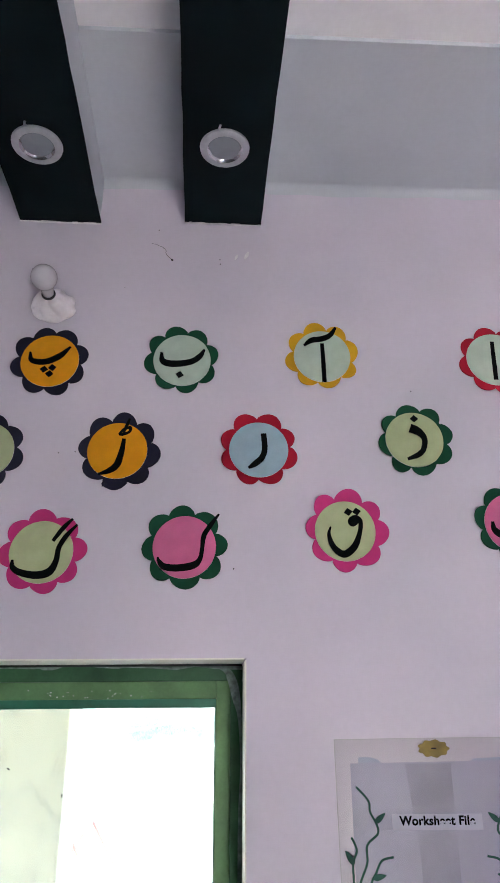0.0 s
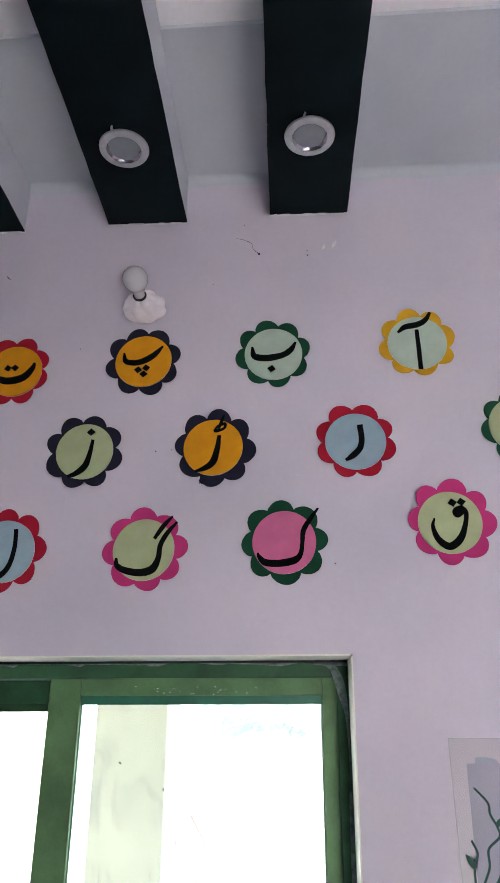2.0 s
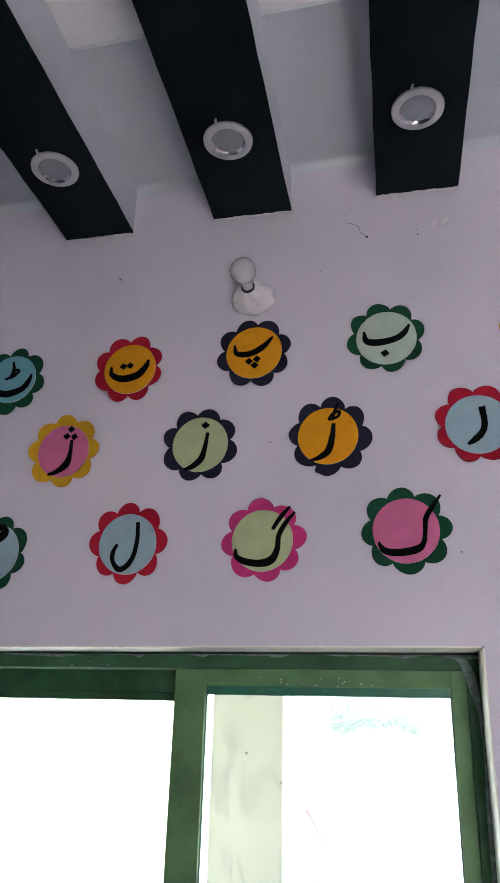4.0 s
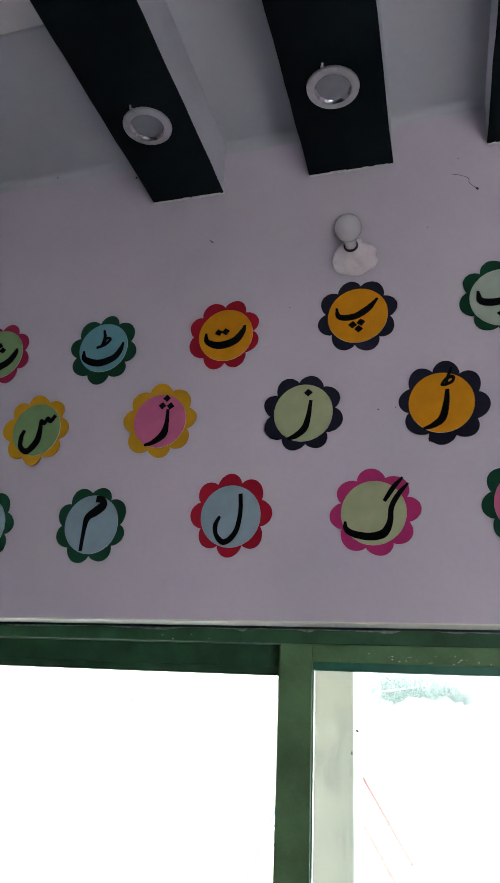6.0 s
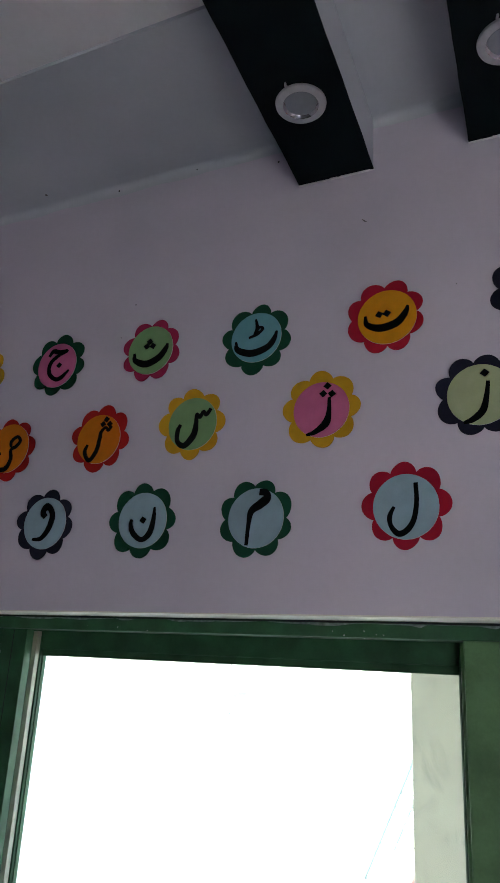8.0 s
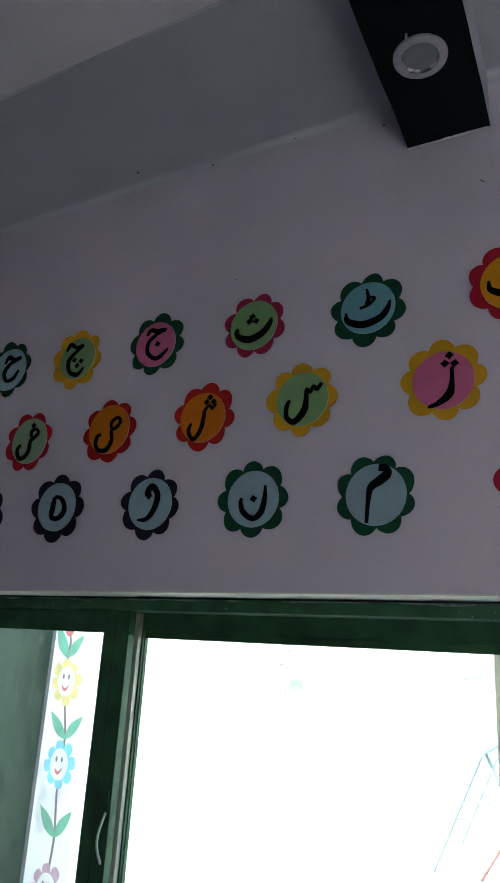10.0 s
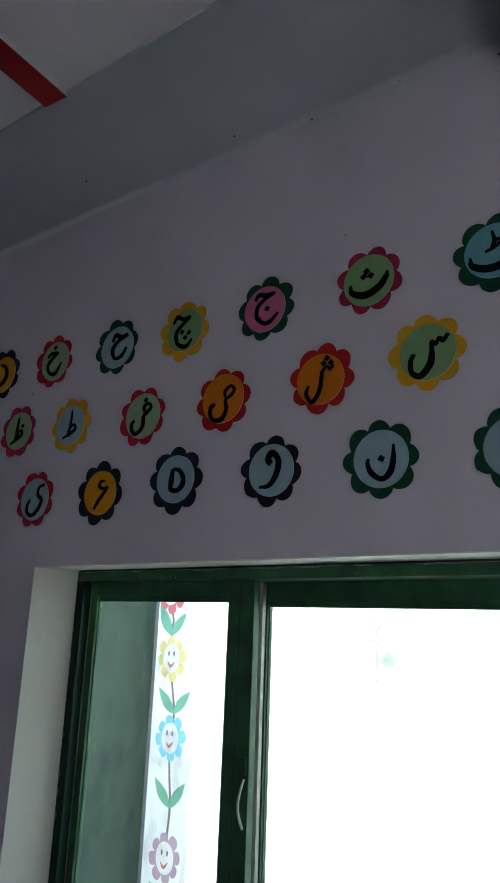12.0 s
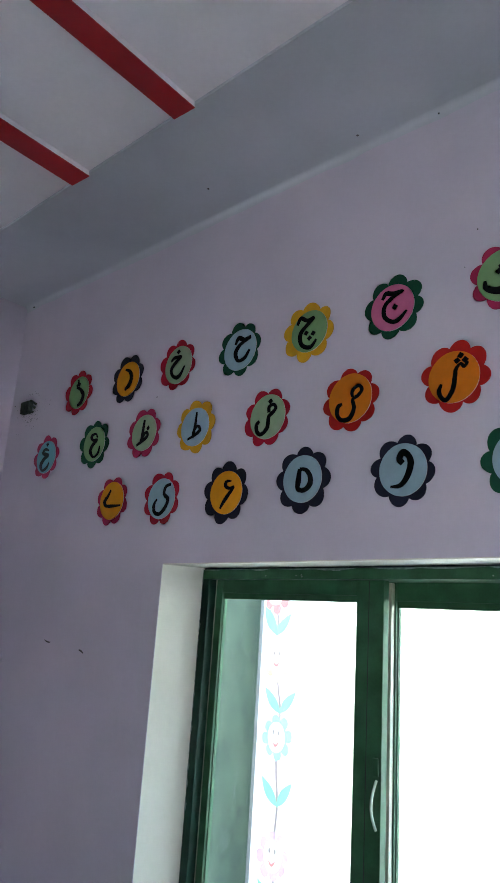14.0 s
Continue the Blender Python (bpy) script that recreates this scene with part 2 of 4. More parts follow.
def box(*size, bevel=0.0):
    return add_box(bmesh.new(), *size, bevel=bevel)


def slab(outline, y_back, y_front, lift=None, inner=0.0, core=False):
    """A flat piece on the wall, from an outline of (x, z) points: back at y_back, face at y_front (towards the room)."""
    bm = bmesh.new()
    lift = lift or (lambda x, z: 0.0)
    front = [bm.verts.new((x, y_front - lift(x, z), z)) for x, z in outline]
    back = [bm.verts.new((x, y_back - lift(x, z) * 0.9, z)) for x, z in outline]
    mx, mz = sum(p[0] for p in outline) / len(outline), sum(p[1] for p in outline) / len(outline)
    mid = bm.verts.new((mx, y_front - lift(mx, mz), mz))
    n = len(outline)
    ring = front
    if inner:
        flat = [(inner * math.sin(math.atan2(x, z)), inner * math.cos(math.atan2(x, z))) for x, z in outline]
        ring = [bm.verts.new((x, y_front, z)) for x, z in flat]
    for i in range(n):
        j = (i + 1) % n
        bm.faces.new((mid, ring[i], ring[j]))
        if inner:
            bm.faces.new((ring[i], front[i], front[j], ring[j]))
        bm.faces.new((front[i], back[i], back[j], front[j])).material_index = int(core)
    return bm


def smooth_line(points, steps=7):
    """A Catmull-Rom line through points of any number of values."""
    p = [np.array(q, float) for q in points]
    p = [2 * p[0] - p[1], *p, 2 * p[-1] - p[-2]]
    line = []
    for a, b, c, d in zip(p, p[1:], p[2:], p[3:]):
        for k in range(steps):
            t = k / steps
            line.append(0.5 * (2 * b + (c - a) * t + (2 * a - 5 * b + 4 * c - d) * t * t + (3 * b - a - 3 * c + d) * t ** 3))
    return line + [p[-2]]


def add_ribbon(bm, points, y, thick=0.0008, size=1.0, rise=0.0):
    """A cut strip along points of (x, z, width), lying on the plane y and facing the room."""
    line = smooth_line(points)
    rows = []
    for i, q in enumerate(line):
        a, b = line[max(i - 1, 0)], line[min(i + 1, len(line) - 1)]
        d = np.array([b[0] - a[0], b[1] - a[1]])
        d /= max(np.hypot(*d), 1e-9)
        w = max(q[2] * (1.03 if size < 1 else 1), 0.02 if size < 1 else 0.0004) / 2
        f = y - thick - rise * i
        l, r = (q[0] - d[1] * w, q[1] + d[0] * w), (q[0] + d[1] * w, q[1] - d[0] * w)
        rows.append([bm.verts.new((l[0] * size, f, l[1] * size)), bm.verts.new((r[0] * size, f, r[1] * size)),
                     bm.verts.new((l[0] * size, f + thick, l[1] * size)), bm.verts.new((r[0] * size, f + thick, r[1] * size))])
    for a, b in zip(rows, rows[1:]):
        bm.faces.new((a[0], a[1], b[1], b[0]))
        bm.faces.new((a[2], a[0], b[0], b[2]))
        bm.faces.new((a[1], a[3], b[3], b[1]))
    for e in (rows[0], rows[-1]):
        bm.faces.new((e[0], e[2], e[3], e[1]))
    return bm


def add_tube(bm, points, radius, sides=8, caps=True):
    """A round bar along points, with one radius or one for each point."""
    pts = [Vector(p) for p in points]
    radii = radius if isinstance(radius, (list, tuple)) else [radius] * len(pts)
    rings = []
    for i, p in enumerate(pts):
        d = (pts[min(i + 1, len(pts) - 1)] - pts[max(i - 1, 0)]).normalized()
        u = d.orthogonal().normalized() if i == 0 else (u - d * u.dot(d)).normalized()
        v = d.cross(u)
        rings.append([bm.verts.new(p + (u * math.cos(a) + v * math.sin(a)) * radii[i]) for a in [2 * math.pi * k / sides for k in range(sides)]])
    for a, b in zip(rings, rings[1:]):
        for k in range(sides):
            bm.faces.new((a[k], a[(k + 1) % sides], b[(k + 1) % sides], b[k]))
    if caps:
        bm.faces.new(rings[0])
        bm.faces.new(rings[-1])
    return bm


def lathe(profile, sides=40, wobble=None):
    """A turned shape round the local z axis from (radius, height) pairs."""
    bm = bmesh.new()
    rings = []
    for r, h in profile:
        ring = []
        for k in range(sides):
            a = 2 * math.pi * k / sides
            rr = r * (wobble(a, h) if wobble else 1)
            ring.append(bm.verts.new((rr * math.cos(a), rr * math.sin(a), h)))
        rings.append(ring)
    for a, b in zip(rings, rings[1:]):
        for k in range(sides):
            bm.faces.new((a[k], a[(k + 1) % sides], b[(k + 1) % sides], b[k]))
    bm.faces.new(rings[0])
    bm.faces.new(rings[-1])
    return bm


# ---- structure ----
bm = bmesh.new()
add_box(bm, WIN_R, ROOM_R, 0, WALL_T, 0, 3.55)
add_box(bm, WIN_L, WIN_R, 0, WALL_T, WIN_TOP, 3.55)
add_box(bm, WIN_L, WIN_R, 0, WALL_T, 0, WIN_SILL)
add_box(bm, ROOM_L, WIN_L, 0, WALL_T, 0, 3.55)
wall_front = tagged(part("wall_front", bm, WALL), "pale lilac painted plaster wall above the window", "wall", kind="structure")

# plastered reveals: a splayed one beside the frame, a thin cream coat over the head and the other side
bm = bmesh.new()
lo = [bm.verts.new(p) for p in ((WIN_L, 0.0015, WIN_SILL), (FRAME_L, FRAME_Y + 0.08, WIN_SILL), (WIN_L, FRAME_Y + 0.08, WIN_SILL))]
hi = [bm.verts.new(p) for p in ((WIN_L, 0.0015, WIN_TOP), (FRAME_L, FRAME_Y + 0.08, WIN_TOP), (WIN_L, FRAME_Y + 0.08, WIN_TOP))]
lo[1].co.y = hi[1].co.y = FRAME_Y
extra_lo, extra_hi = bm.verts.new((FRAME_L, FRAME_Y + 0.08, WIN_SILL)), bm.verts.new((FRAME_L, FRAME_Y + 0.08, WIN_TOP))
bm.faces.new((lo[0], lo[1], hi[1], hi[0]))
bm.faces.new((lo[1], extra_lo, extra_hi, hi[1]))
bm.faces.new((extra_lo, lo[2], hi[2], extra_hi))
bm.faces.new((lo[2], lo[0], hi[0], hi[2]))
bm.faces.new((lo[0], lo[1], extra_lo, lo[2]))
bm.faces.new((hi[0], hi[1], extra_hi, hi[2]))
reveals = [part("reveal_side", bm, REVEAL)]
tagged(reveals[0], "cream plastered splayed window reveal", "window reveal", kind="structure")
reveals.append(part("reveal_head", box(WIN_L + 0.004, WIN_R - 0.004, 0.001, FRAME_Y + 0.15, WIN_TOP - 0.003, WIN_TOP + 0.01), REVEAL))
tagged(reveals[1], "cream plastered window head", "window reveal", kind="structure")
reveals.append(part("reveal_edge", box(WIN_R - 0.003, WIN_R + 0.01, 0.001, FRAME_Y + 0.15, WIN_SILL, WIN_TOP - 0.004), REVEAL))
tagged(reveals[2], "cream plastered window edge", "window reveal", kind="structure")

tagged(part("wall_left", box(ROOM_L - 0.25, ROOM_L, ROOM_BACK, WALL_T, 0, 3.55), WALL), "pale lilac plaster side wall", "wall", kind="structure")
tagged(part("wall_right", box(ROOM_R, ROOM_R + 0.25, ROOM_BACK, WALL_T, 0, 3.55), WALL), "pale lilac plaster side wall", "wall", kind="structure")
bm = bmesh.new()
# opening out of view, added to send daylight onto the window wall
BACK_LIGHT_OPEN = ((0.4, 1.25),)
edges = [ROOM_L - 0.25, *BACK_LIGHT_OPEN[0], ROOM_R + 0.25]
for x0, x1 in zip(edges[::2], edges[1::2]):
    add_box(bm, x0, x1, ROOM_BACK - 0.25, ROOM_BACK, 0, 3.55)
for x0, x1 in BACK_LIGHT_OPEN:
    add_box(bm, x0, x1, ROOM_BACK - 0.25, ROOM_BACK, 0, 0.1)
    add_box(bm, x0, x1, ROOM_BACK - 0.25, ROOM_BACK, 2.1, 3.55)
tagged(part("wall_back", bm, BACK_PAINT), "unseen dull mauve back wall with an opening added for light", "wall", kind="structure")
tagged(part("floor", box(ROOM_L - 0.25, ROOM_R + 0.25, ROOM_BACK - 0.25, WALL_T, -0.3, 0), FLOOR), "unseen classroom floor, dark grey to limit bounced light", "floor", kind="structure")
tagged(part("ceiling", box(ROOM_L - 0.25, ROOM_R + 0.25, ROOM_BACK - 0.25, SOFFIT_Y, CEIL_Z, 3.6), CEILING), "white painted flat ceiling", "ceiling", kind="structure")
tagged(part("soffit", box(ROOM_L, ROOM_R, SOFFIT_Y, 0, SOFFIT_Z, 3.6), SOFFIT), "pale lilac painted concrete edge beam along the wall, lens-tinted colour", "ceiling edge", kind="structure")
# a hand-trowelled cove in the joint, its lower edge uneven
bm = bmesh.new()
rings = []
for k in range(131):
    x = ROOM_L + (ROOM_R - ROOM_L) * k / 130
    reach = 0.024 + 0.008 * noise.noise((x * 2.1, 0.3, 0)) + 0.010 * noise.noise((x * 9.0, 4.1, 0))
    turn = [radians(90 * q / 6) for q in range(7)]
    rings.append([bm.verts.new((x, -0.0003 - 0.020 * (1 - math.cos(a)), SOFFIT_Z - 0.0003 - reach * (1 - math.sin(a)))) for a in turn])
for a, b in zip(rings, rings[1:]):
    for q in range(6):
        bm.faces.new((a[q], a[q + 1], b[q + 1], b[q]))
tagged(part("cove", bm, SOFFIT, smooth=True), "soft plastered cove between wall and soffit", "cove", kind="structure")
tagged(part("roof_slab", box(ROOM_L - 0.25, ROOM_R + 0.25, SOFFIT_Y, WALL_T, 3.6, 3.7), SOFFIT), "plain concrete roof slab", "roof", kind="structure")


# ---- ceiling beams with downlights ----
def downlight(x, y, z):
    lamp = thing("downlight", x, y, z, label="round recessed downlight with a silver ring, switched off", category="ceiling light", group="downlights in the black beams")
    ring = lathe([(0.036, 0.001), (0.040, -0.005), (0.052, -0.0065), (0.057, -0.004), (0.058, 0.001)], 48)
    ob = part("ring", ring, CHROME, lamp, "brushed silver ring", smooth=True)
    cup = bmesh.new()
    rows = []
    for r, h in ((0.0405, -0.0058), (0.036, -0.002), (0.034, 0.0006)):
        rows.append([cup.verts.new((r * math.cos(2 * math.pi * k / 48), r * math.sin(2 * math.pi * k / 48), h)) for k in range(48)])
    for a, b in zip(rows, rows[1:]):
        for k in range(48):
            cup.faces.new((a[k], b[k], b[(k + 1) % 48], a[(k + 1) % 48]))
    part("reflector", cup, REFLECTOR, lamp, "mirror-like inner reflector", smooth=True)
    part("diffuser", lathe([(0.0348, 0.001), (0.0348, -0.0006), (0.030, -0.0011), (0.001, -0.0015)], 40), DIFFUSER, lamp, "frosted grey diffuser", smooth=True)
    clip = add_tube(bmesh.new(), [(-0.012, -0.057, 0), (-0.013, -0.064, -0.006), (-0.010, -0.072, -0.004)], 0.0026, 6)
    part("spring_clip", clip, CHROME, lamp, "bent spring clip")
    return lamp


BEAM_END = -3.4
for x0, x1, BEAM_Z in ((-0.166, 0.038, 3.237), (-0.601, -0.389, 3.227), (-1.036, -0.834, 3.219)):
    beam = thing("ceiling_beam", (x0 + x1) / 2, 0, BEAM_Z, label="boxed ceiling beam with white sides and a black underside", category="beam", group="black ceiling beams")
    beam.rotation_euler.z = radians(1.2)
    half = (x1 - x0) / 2
    body = bmesh.new()
    add_box(body, -half + 0.0025, half - 0.0025, BEAM_END, SOFFIT_Y - 0.0005, 0.004, CEIL_Z - BEAM_Z)
    add_box(body, -half + 0.0025, half - 0.0025, SOFFIT_Y, -0.0005, 0.004, SOFFIT_Z - BEAM_Z)
    part("casing", body, BEAM_SIDE, beam, "white painted casing")
    # the black board, with a hand-cut uneven edge
    board = bmesh.new()
    rnd = random.Random(int(x0 * 1000))
    left = [(-half + rnd.uniform(-0.0012, 0.0015), -0.004 - 0.06 * k) for k in range(57)]
    right = [(half + rnd.uniform(-0.0015, 0.0012), -0.004 - 0.06 * k) for k in range(57)]
    rows = [[board.verts.new((a[0], a[1], 0)), board.verts.new((b[0], b[1], 0)), board.verts.new((a[0], a[1], 0.004)), board.verts.new((b[0], b[1], 0.004))] for a, b in zip(left, right)]
    for a, b in zip(rows, rows[1:]):
        board.faces.new((a[0], a[1], b[1], b[0]))
        board.faces.new((a[0], b[0], b[2], a[2]))
        board.faces.new((a[1], a[3], b[3], b[1]))
    for e in (rows[0], rows[-1]):
        board.faces.new((e[0], e[1], e[3], e[2]))
    part("underside_board", board, BLACK, beam, "matt black board")
    bead = bmesh.new()
    add_box(bead, -half - 0.001, half + 0.001, -0.0035, -0.0004, -0.003, 0.006)
    for k in range(9):
        c = rnd.uniform(-half, half)
        add_box(bead, c, c + rnd.uniform(0.004, 0.02), -0.006, -0.0035, -rnd.uniform(0.001, 0.004), 0.003)
    part("filler_bead", bead, PEEL, beam, "rough white filler where the beam meets the wall")
    downlight((x0 + x1) / 2 + 0.001, -0.272, BEAM_Z - 0.0015)

for x0, x1 in ((-2.251, -2.165), (-2.787, -2.692)):
    strip = thing("ceiling_strip", (x0 + x1) / 2, SOFFIT_Y, CEIL_Z + 0.004, label="narrow ceiling batten with a red painted face and white sides", category="ceiling batten", group="red ceiling battens")
    strip.rotation_euler.z = radians(3.6)
    half = (x1 - x0) / 2
    part("batten", box(-half, half, BEAM_END, -0.001, -0.021, 0), STRIP_SIDE, strip, "white painted sides")
    part("face", box(-half + 0.001, half - 0.001, BEAM_END, 0.001, -0.024, -0.021), RED, strip, "red painted face")


# ---- window ----
window = tagged(new("window_1"), "three-part sliding window in a dark green aluminium frame", "window", kind="structure")
HEAD_B = 2.077
fr = bmesh.new()
add_box(fr, FRAME_L, WIN_R - 0.003, FRAME_Y, FRAME_Y + 0.15, HEAD_B, WIN_TOP - 0.008, 0.002)
add_box(fr, WIN_R - 0.030, WIN_R - 0.003, FRAME_Y, FRAME_Y + 0.15, WIN_SILL + 0.04, HEAD_B, 0.002)
add_box(fr, FRAME_L, WIN_R - 0.003, FRAME_Y, FRAME_Y + 0.15, WIN_SILL, WIN_SILL + 0.04, 0.002)
part("frame", fr, GREEN, window, "dark green coated aluminium frame")
part("jamb", box(FRAME_L, FRAME_L + 0.034, FRAME_Y, FRAME_Y + 0.085, WIN_SILL + 0.04, HEAD_B, bevel=0.002), GREEN_DARKENED, window, "green jamb profile, coat darkened as if in shade")
part("head_gap", box(FRAME_L, WIN_R - 0.004, FRAME_Y + 0.006, FRAME_Y + 0.14, WIN_TOP - 0.0085, WIN_TOP - 0.003), GAP_BLACK, window, "black strip for the dark gap under the plaster")
tr = bmesh.new()
add_box(tr, FRAME_L + 0.034, FRAME_L + 0.038, FRAME_Y + 0.034, FRAME_Y + 0.038, WIN_SILL + 0.04, HEAD_B)
part("track_lip", tr, PALE_TRACK, window, "pale metal lip of the sliding track")
# smeared filler along the head and jambs
sm = bmesh.new()
rnd = random.Random(5)
for k in range(34):
    c = rnd.uniform(FRAME_L + 0.03, WIN_R - 0.03)
    w, d = rnd.uniform(0.02, 0.09), rnd.uniform(0.002, 0.008)
    pts = [(c - w, WIN_TOP - 0.0085), (c - w * 0.4, WIN_TOP - 0.0085 - d * rnd.uniform(0.5, 1)), (c + w * 0.3, WIN_TOP - 0.0085 - d), (c + w, WIN_TOP - 0.0088)]
    vs = [sm.verts.new((x, FRAME_Y - 0.0012, z)) for x, z in pts]
    sm.faces.new(vs)
    sm.faces.new([sm.verts.new((v.co.x, FRAME_Y - 0.0004, v.co.z)) for v in vs])
for x_side, sgn in ((FRAME_L + 0.001, 1),):
    for k in range(14):
        z = WIN_TOP - 0.012 - k * 0.055 - rnd.uniform(0, 0.02)
        h, d = rnd.uniform(0.015, 0.05), rnd.uniform(0.002, 0.009)
        vs = [sm.verts.new((x_side + sgn * a, FRAME_Y - 0.0012, z + b)) for a, b in ((0, 0), (d, -h * 0.4), (d * 0.6, -h * 0.8), (0, -h))]
        sm.faces.new(vs)
add_ribbon(sm, [(-0.058, 2.106, 0.004), (-0.038, 2.098, 0.014), (-0.026, 2.076, 0.020), (-0.017, 2.040, 0.018), (-0.009, 1.995, 0.008), (-0.006, 1.90, 0.004), (-0.008, 1.80, 0.008), (-0.008, 1.60, 0.009), (-0.008, 1.2, 0.006)], FRAME_Y - 0.0004, 0.0008)
part("filler_smear", sm, SEALANT, window, "smeared white filler")
# pale paint drips on the head and the top rail
dr = bmesh.new()
for cx, n in ((-0.33, 26), (-0.9, 7), (-1.5, 9), (-2.2, 6)):
    for k in range(n):
        x, z, r = cx + rnd.gauss(0, 0.07), rnd.uniform(2.042, 2.062), rnd.uniform(0.0004, 0.0014)
        y = FRAME_Y + 0.004 if x > -0.64 else FRAME_Y - 0.0008
        z += 0 if x > -0.64 else 0.03
        dr.faces.new([dr.verts.new((x + r * rnd.uniform(1, 2.2) * math.cos(a), y, z + r * math.sin(a))) for a in [k2 * math.pi / 3 for k2 in range(6)]])
part("paint_spots", dr, PEEL, window, "dried white paint spots")


def sash(name, x0, x1, y, top, stile_l, stile_r, rail, coat, label):
    """A sliding sash: stiles, rails with a set-back glazing bead, and its pane."""
    part_of = part(name, box(x0, x0 + stile_l, y, y + 0.028, WIN_SILL + 0.045, top, bevel=0.0015), coat, window, label)
    part("stile", box(x1 - stile_r, x1, y, y + 0.028, WIN_SILL + 0.045, top, bevel=0.0015), coat, part_of)
    part("top_rail", box(x0 + stile_l, x1 - stile_r, y + 0.0005, y + 0.028, top - rail, top, bevel=0.0015), coat, part_of)
    part("bottom_rail", box(x0 + stile_l, x1 - stile_r, y + 0.0005, y + 0.028, WIN_SILL + 0.045, WIN_SILL + 0.105, bevel=0.0015), coat, part_of)
    bead = bmesh.new()
    gl, gr, gt, gb = x0 + stile_l, x1 - stile_r, top - rail, WIN_SILL + 0.105
    add_box(bead, gl, gr, y + 0.010, y + 0.024, gt - 0.019, gt)
    add_box(bead, gl, gl + 0.003, y + 0.010, y + 0.024, gb, gt - 0.019)
    add_box(bead, gr - 0.003, gr, y + 0.010, y + 0.024, gb, gt - 0.019)
    part("glazing_bead", bead, GREEN_BEAD if coat is GREEN_SASH else coat, part_of, "dark glazing bead")
    pane = part("pane", box(gl + 0.0006, gr - 0.0006, y + 0.015, y + 0.019, gb - 0.006, gt - 0.008), GLASS, part_of, "dusty clear glass")
    pane.visible_shadow = False
    return part_of


right_sash = sash("sash_right", -0.681, -0.028, FRAME_Y + 0.012, HEAD_B + 0.002, 0.073, 0.034, 0.039, GREEN_SASH, "olive green sliding sash, coat lightened for window glare")
left_sash = sash("sash_left", FRAME_L + 0.034, -1.888, FRAME_Y + 0.035, HEAD_B + 0.002, 0.031, 0.090, 0.045, GREEN, "dark green sliding sash")
mid_sash = sash("sash_middle", -1.970, -0.648, FRAME_Y + 0.110, HEAD_B + 0.002, 0.077, 0.057, 0.054, GREEN, "dark green middle sash")
part("interlock", box(-0.692, -0.636, FRAME_Y + 0.042, FRAME_Y + 0.1095, WIN_SILL + 0.05, HEAD_B - 0.003, bevel=0.0015), GREEN_SASH, mid_sash, "olive green meeting profile, lightened for window glare")
part("stile_groove", box(-1.9365, -1.9345, FRAME_Y + 0.0345, FRAME_Y + 0.0356, WIN_SILL + 0.05, HEAD_B - 0.003), GAP_BLACK, left_sash, "dark joint line")
part("interlock", box(-1.913, -1.897, FRAME_Y + 0.092, FRAME_Y + 0.1095, WIN_SILL + 0.05, HEAD_B - 0.003, bevel=0.001), PALE_TRACK, window, "pale interlock strip")
for x, z, a in ((-0.510, HEAD_B - 0.180, -0.6),):
    c, n = math.cos(a), math.sin(a)
    part("fly_speck", add_ribbon(bmesh.new(), [(x - 0.004 * c, z - 0.004 * n, 0.001), (x, z, 0.0034), (x + 0.004 * c, z + 0.004 * n, 0.0012)], FRAME_Y + 0.0268, 0.0012), DIRT, right_sash, "dark speck on the glass")
hd = bmesh.new()
arc = [(-1.901, FRAME_Y + 0.034 - 0.024 * math.sin(math.pi * k / 12), 1.545 - 0.118 * k / 12) for k in range(13)]
add_tube(hd, arc, 0.0037, 10)
part("handle", hd, HANDLE, left_sash, "pale curved pull handle")
part("latch", box(-1.911, -1.893, FRAME_Y + 0.028, FRAME_Y + 0.034, 1.555, 1.60, bevel=0.002), GREEN, left_sash, "small latch plate")

# the hand-built head is not level: everything at the window's top follows its fall
for ob in (wall_front, *reveals, *window.children_recursive):
    for v in ob.data.vertices:
        if 1.95 < v.co.z < 2.3 and v.co.x <= 0.001:
            v.co.z += HEAD_FALL * v.co.x


# ---- bulb in its holder ----
holder = thing("bulb_holder", -0.489, 0, 2.955, label="white fluted porcelain lamp holder on the wall with an opal bulb", category="lamp")
tilt = pose(0, 0, 0, 84, 0, 2)


def flute(a, h):
    """Soft uneven folds that twist round the rose, with narrow creases between them."""
    turn = a + 16 * h
    deep = sum(math.exp(-((math.remainder(turn - c, 2 * math.pi)) / 0.2) ** 2) for c in (0.3, 1.25, 2.35, 3.2, 4.3, 5.4))
    return 1.10 + 0.045 * math.sin(2 * turn + 0.7) - 0.2 * deep * min(1, h / 0.02 + 0.35)


bm = lathe([(0.001, 0), (0.043, 0), (0.0475, 0.007), (0.047, 0.020), (0.042, 0.034), (0.034, 0.047), (0.027, 0.056), (0.022, 0.060), (0.001, 0.0605)], 144, flute)
bm.transform(tilt)
bm.transform(Matrix.Translation((0.005, 0, 0.001)) @ Matrix.Diagonal((1.02, 1, 0.9, 1)))
part("rose", bm, PORCELAIN, holder, "fluted white porcelain", smooth=True)
bm = lathe([(0.001, 0.0595), (0.0165, 0.0595), (0.0172, 0.0625), (0.0165, 0.066), (0.001, 0.066)], 36)
bm.transform(tilt)
part("collar", bm, PLASTIC_BLACK, holder, "thin black collar", smooth=True)
prof = [(0.001, 0.064), (0.0135, 0.064), (0.0145, 0.076), (0.0170, 0.090)]
prof += [(0.0310 * math.sin(a), 0.124 - 0.0310 * math.cos(a)) for a in [radians(40 + 10 * k) for k in range(14)]] + [(0.0015, 0.155)]
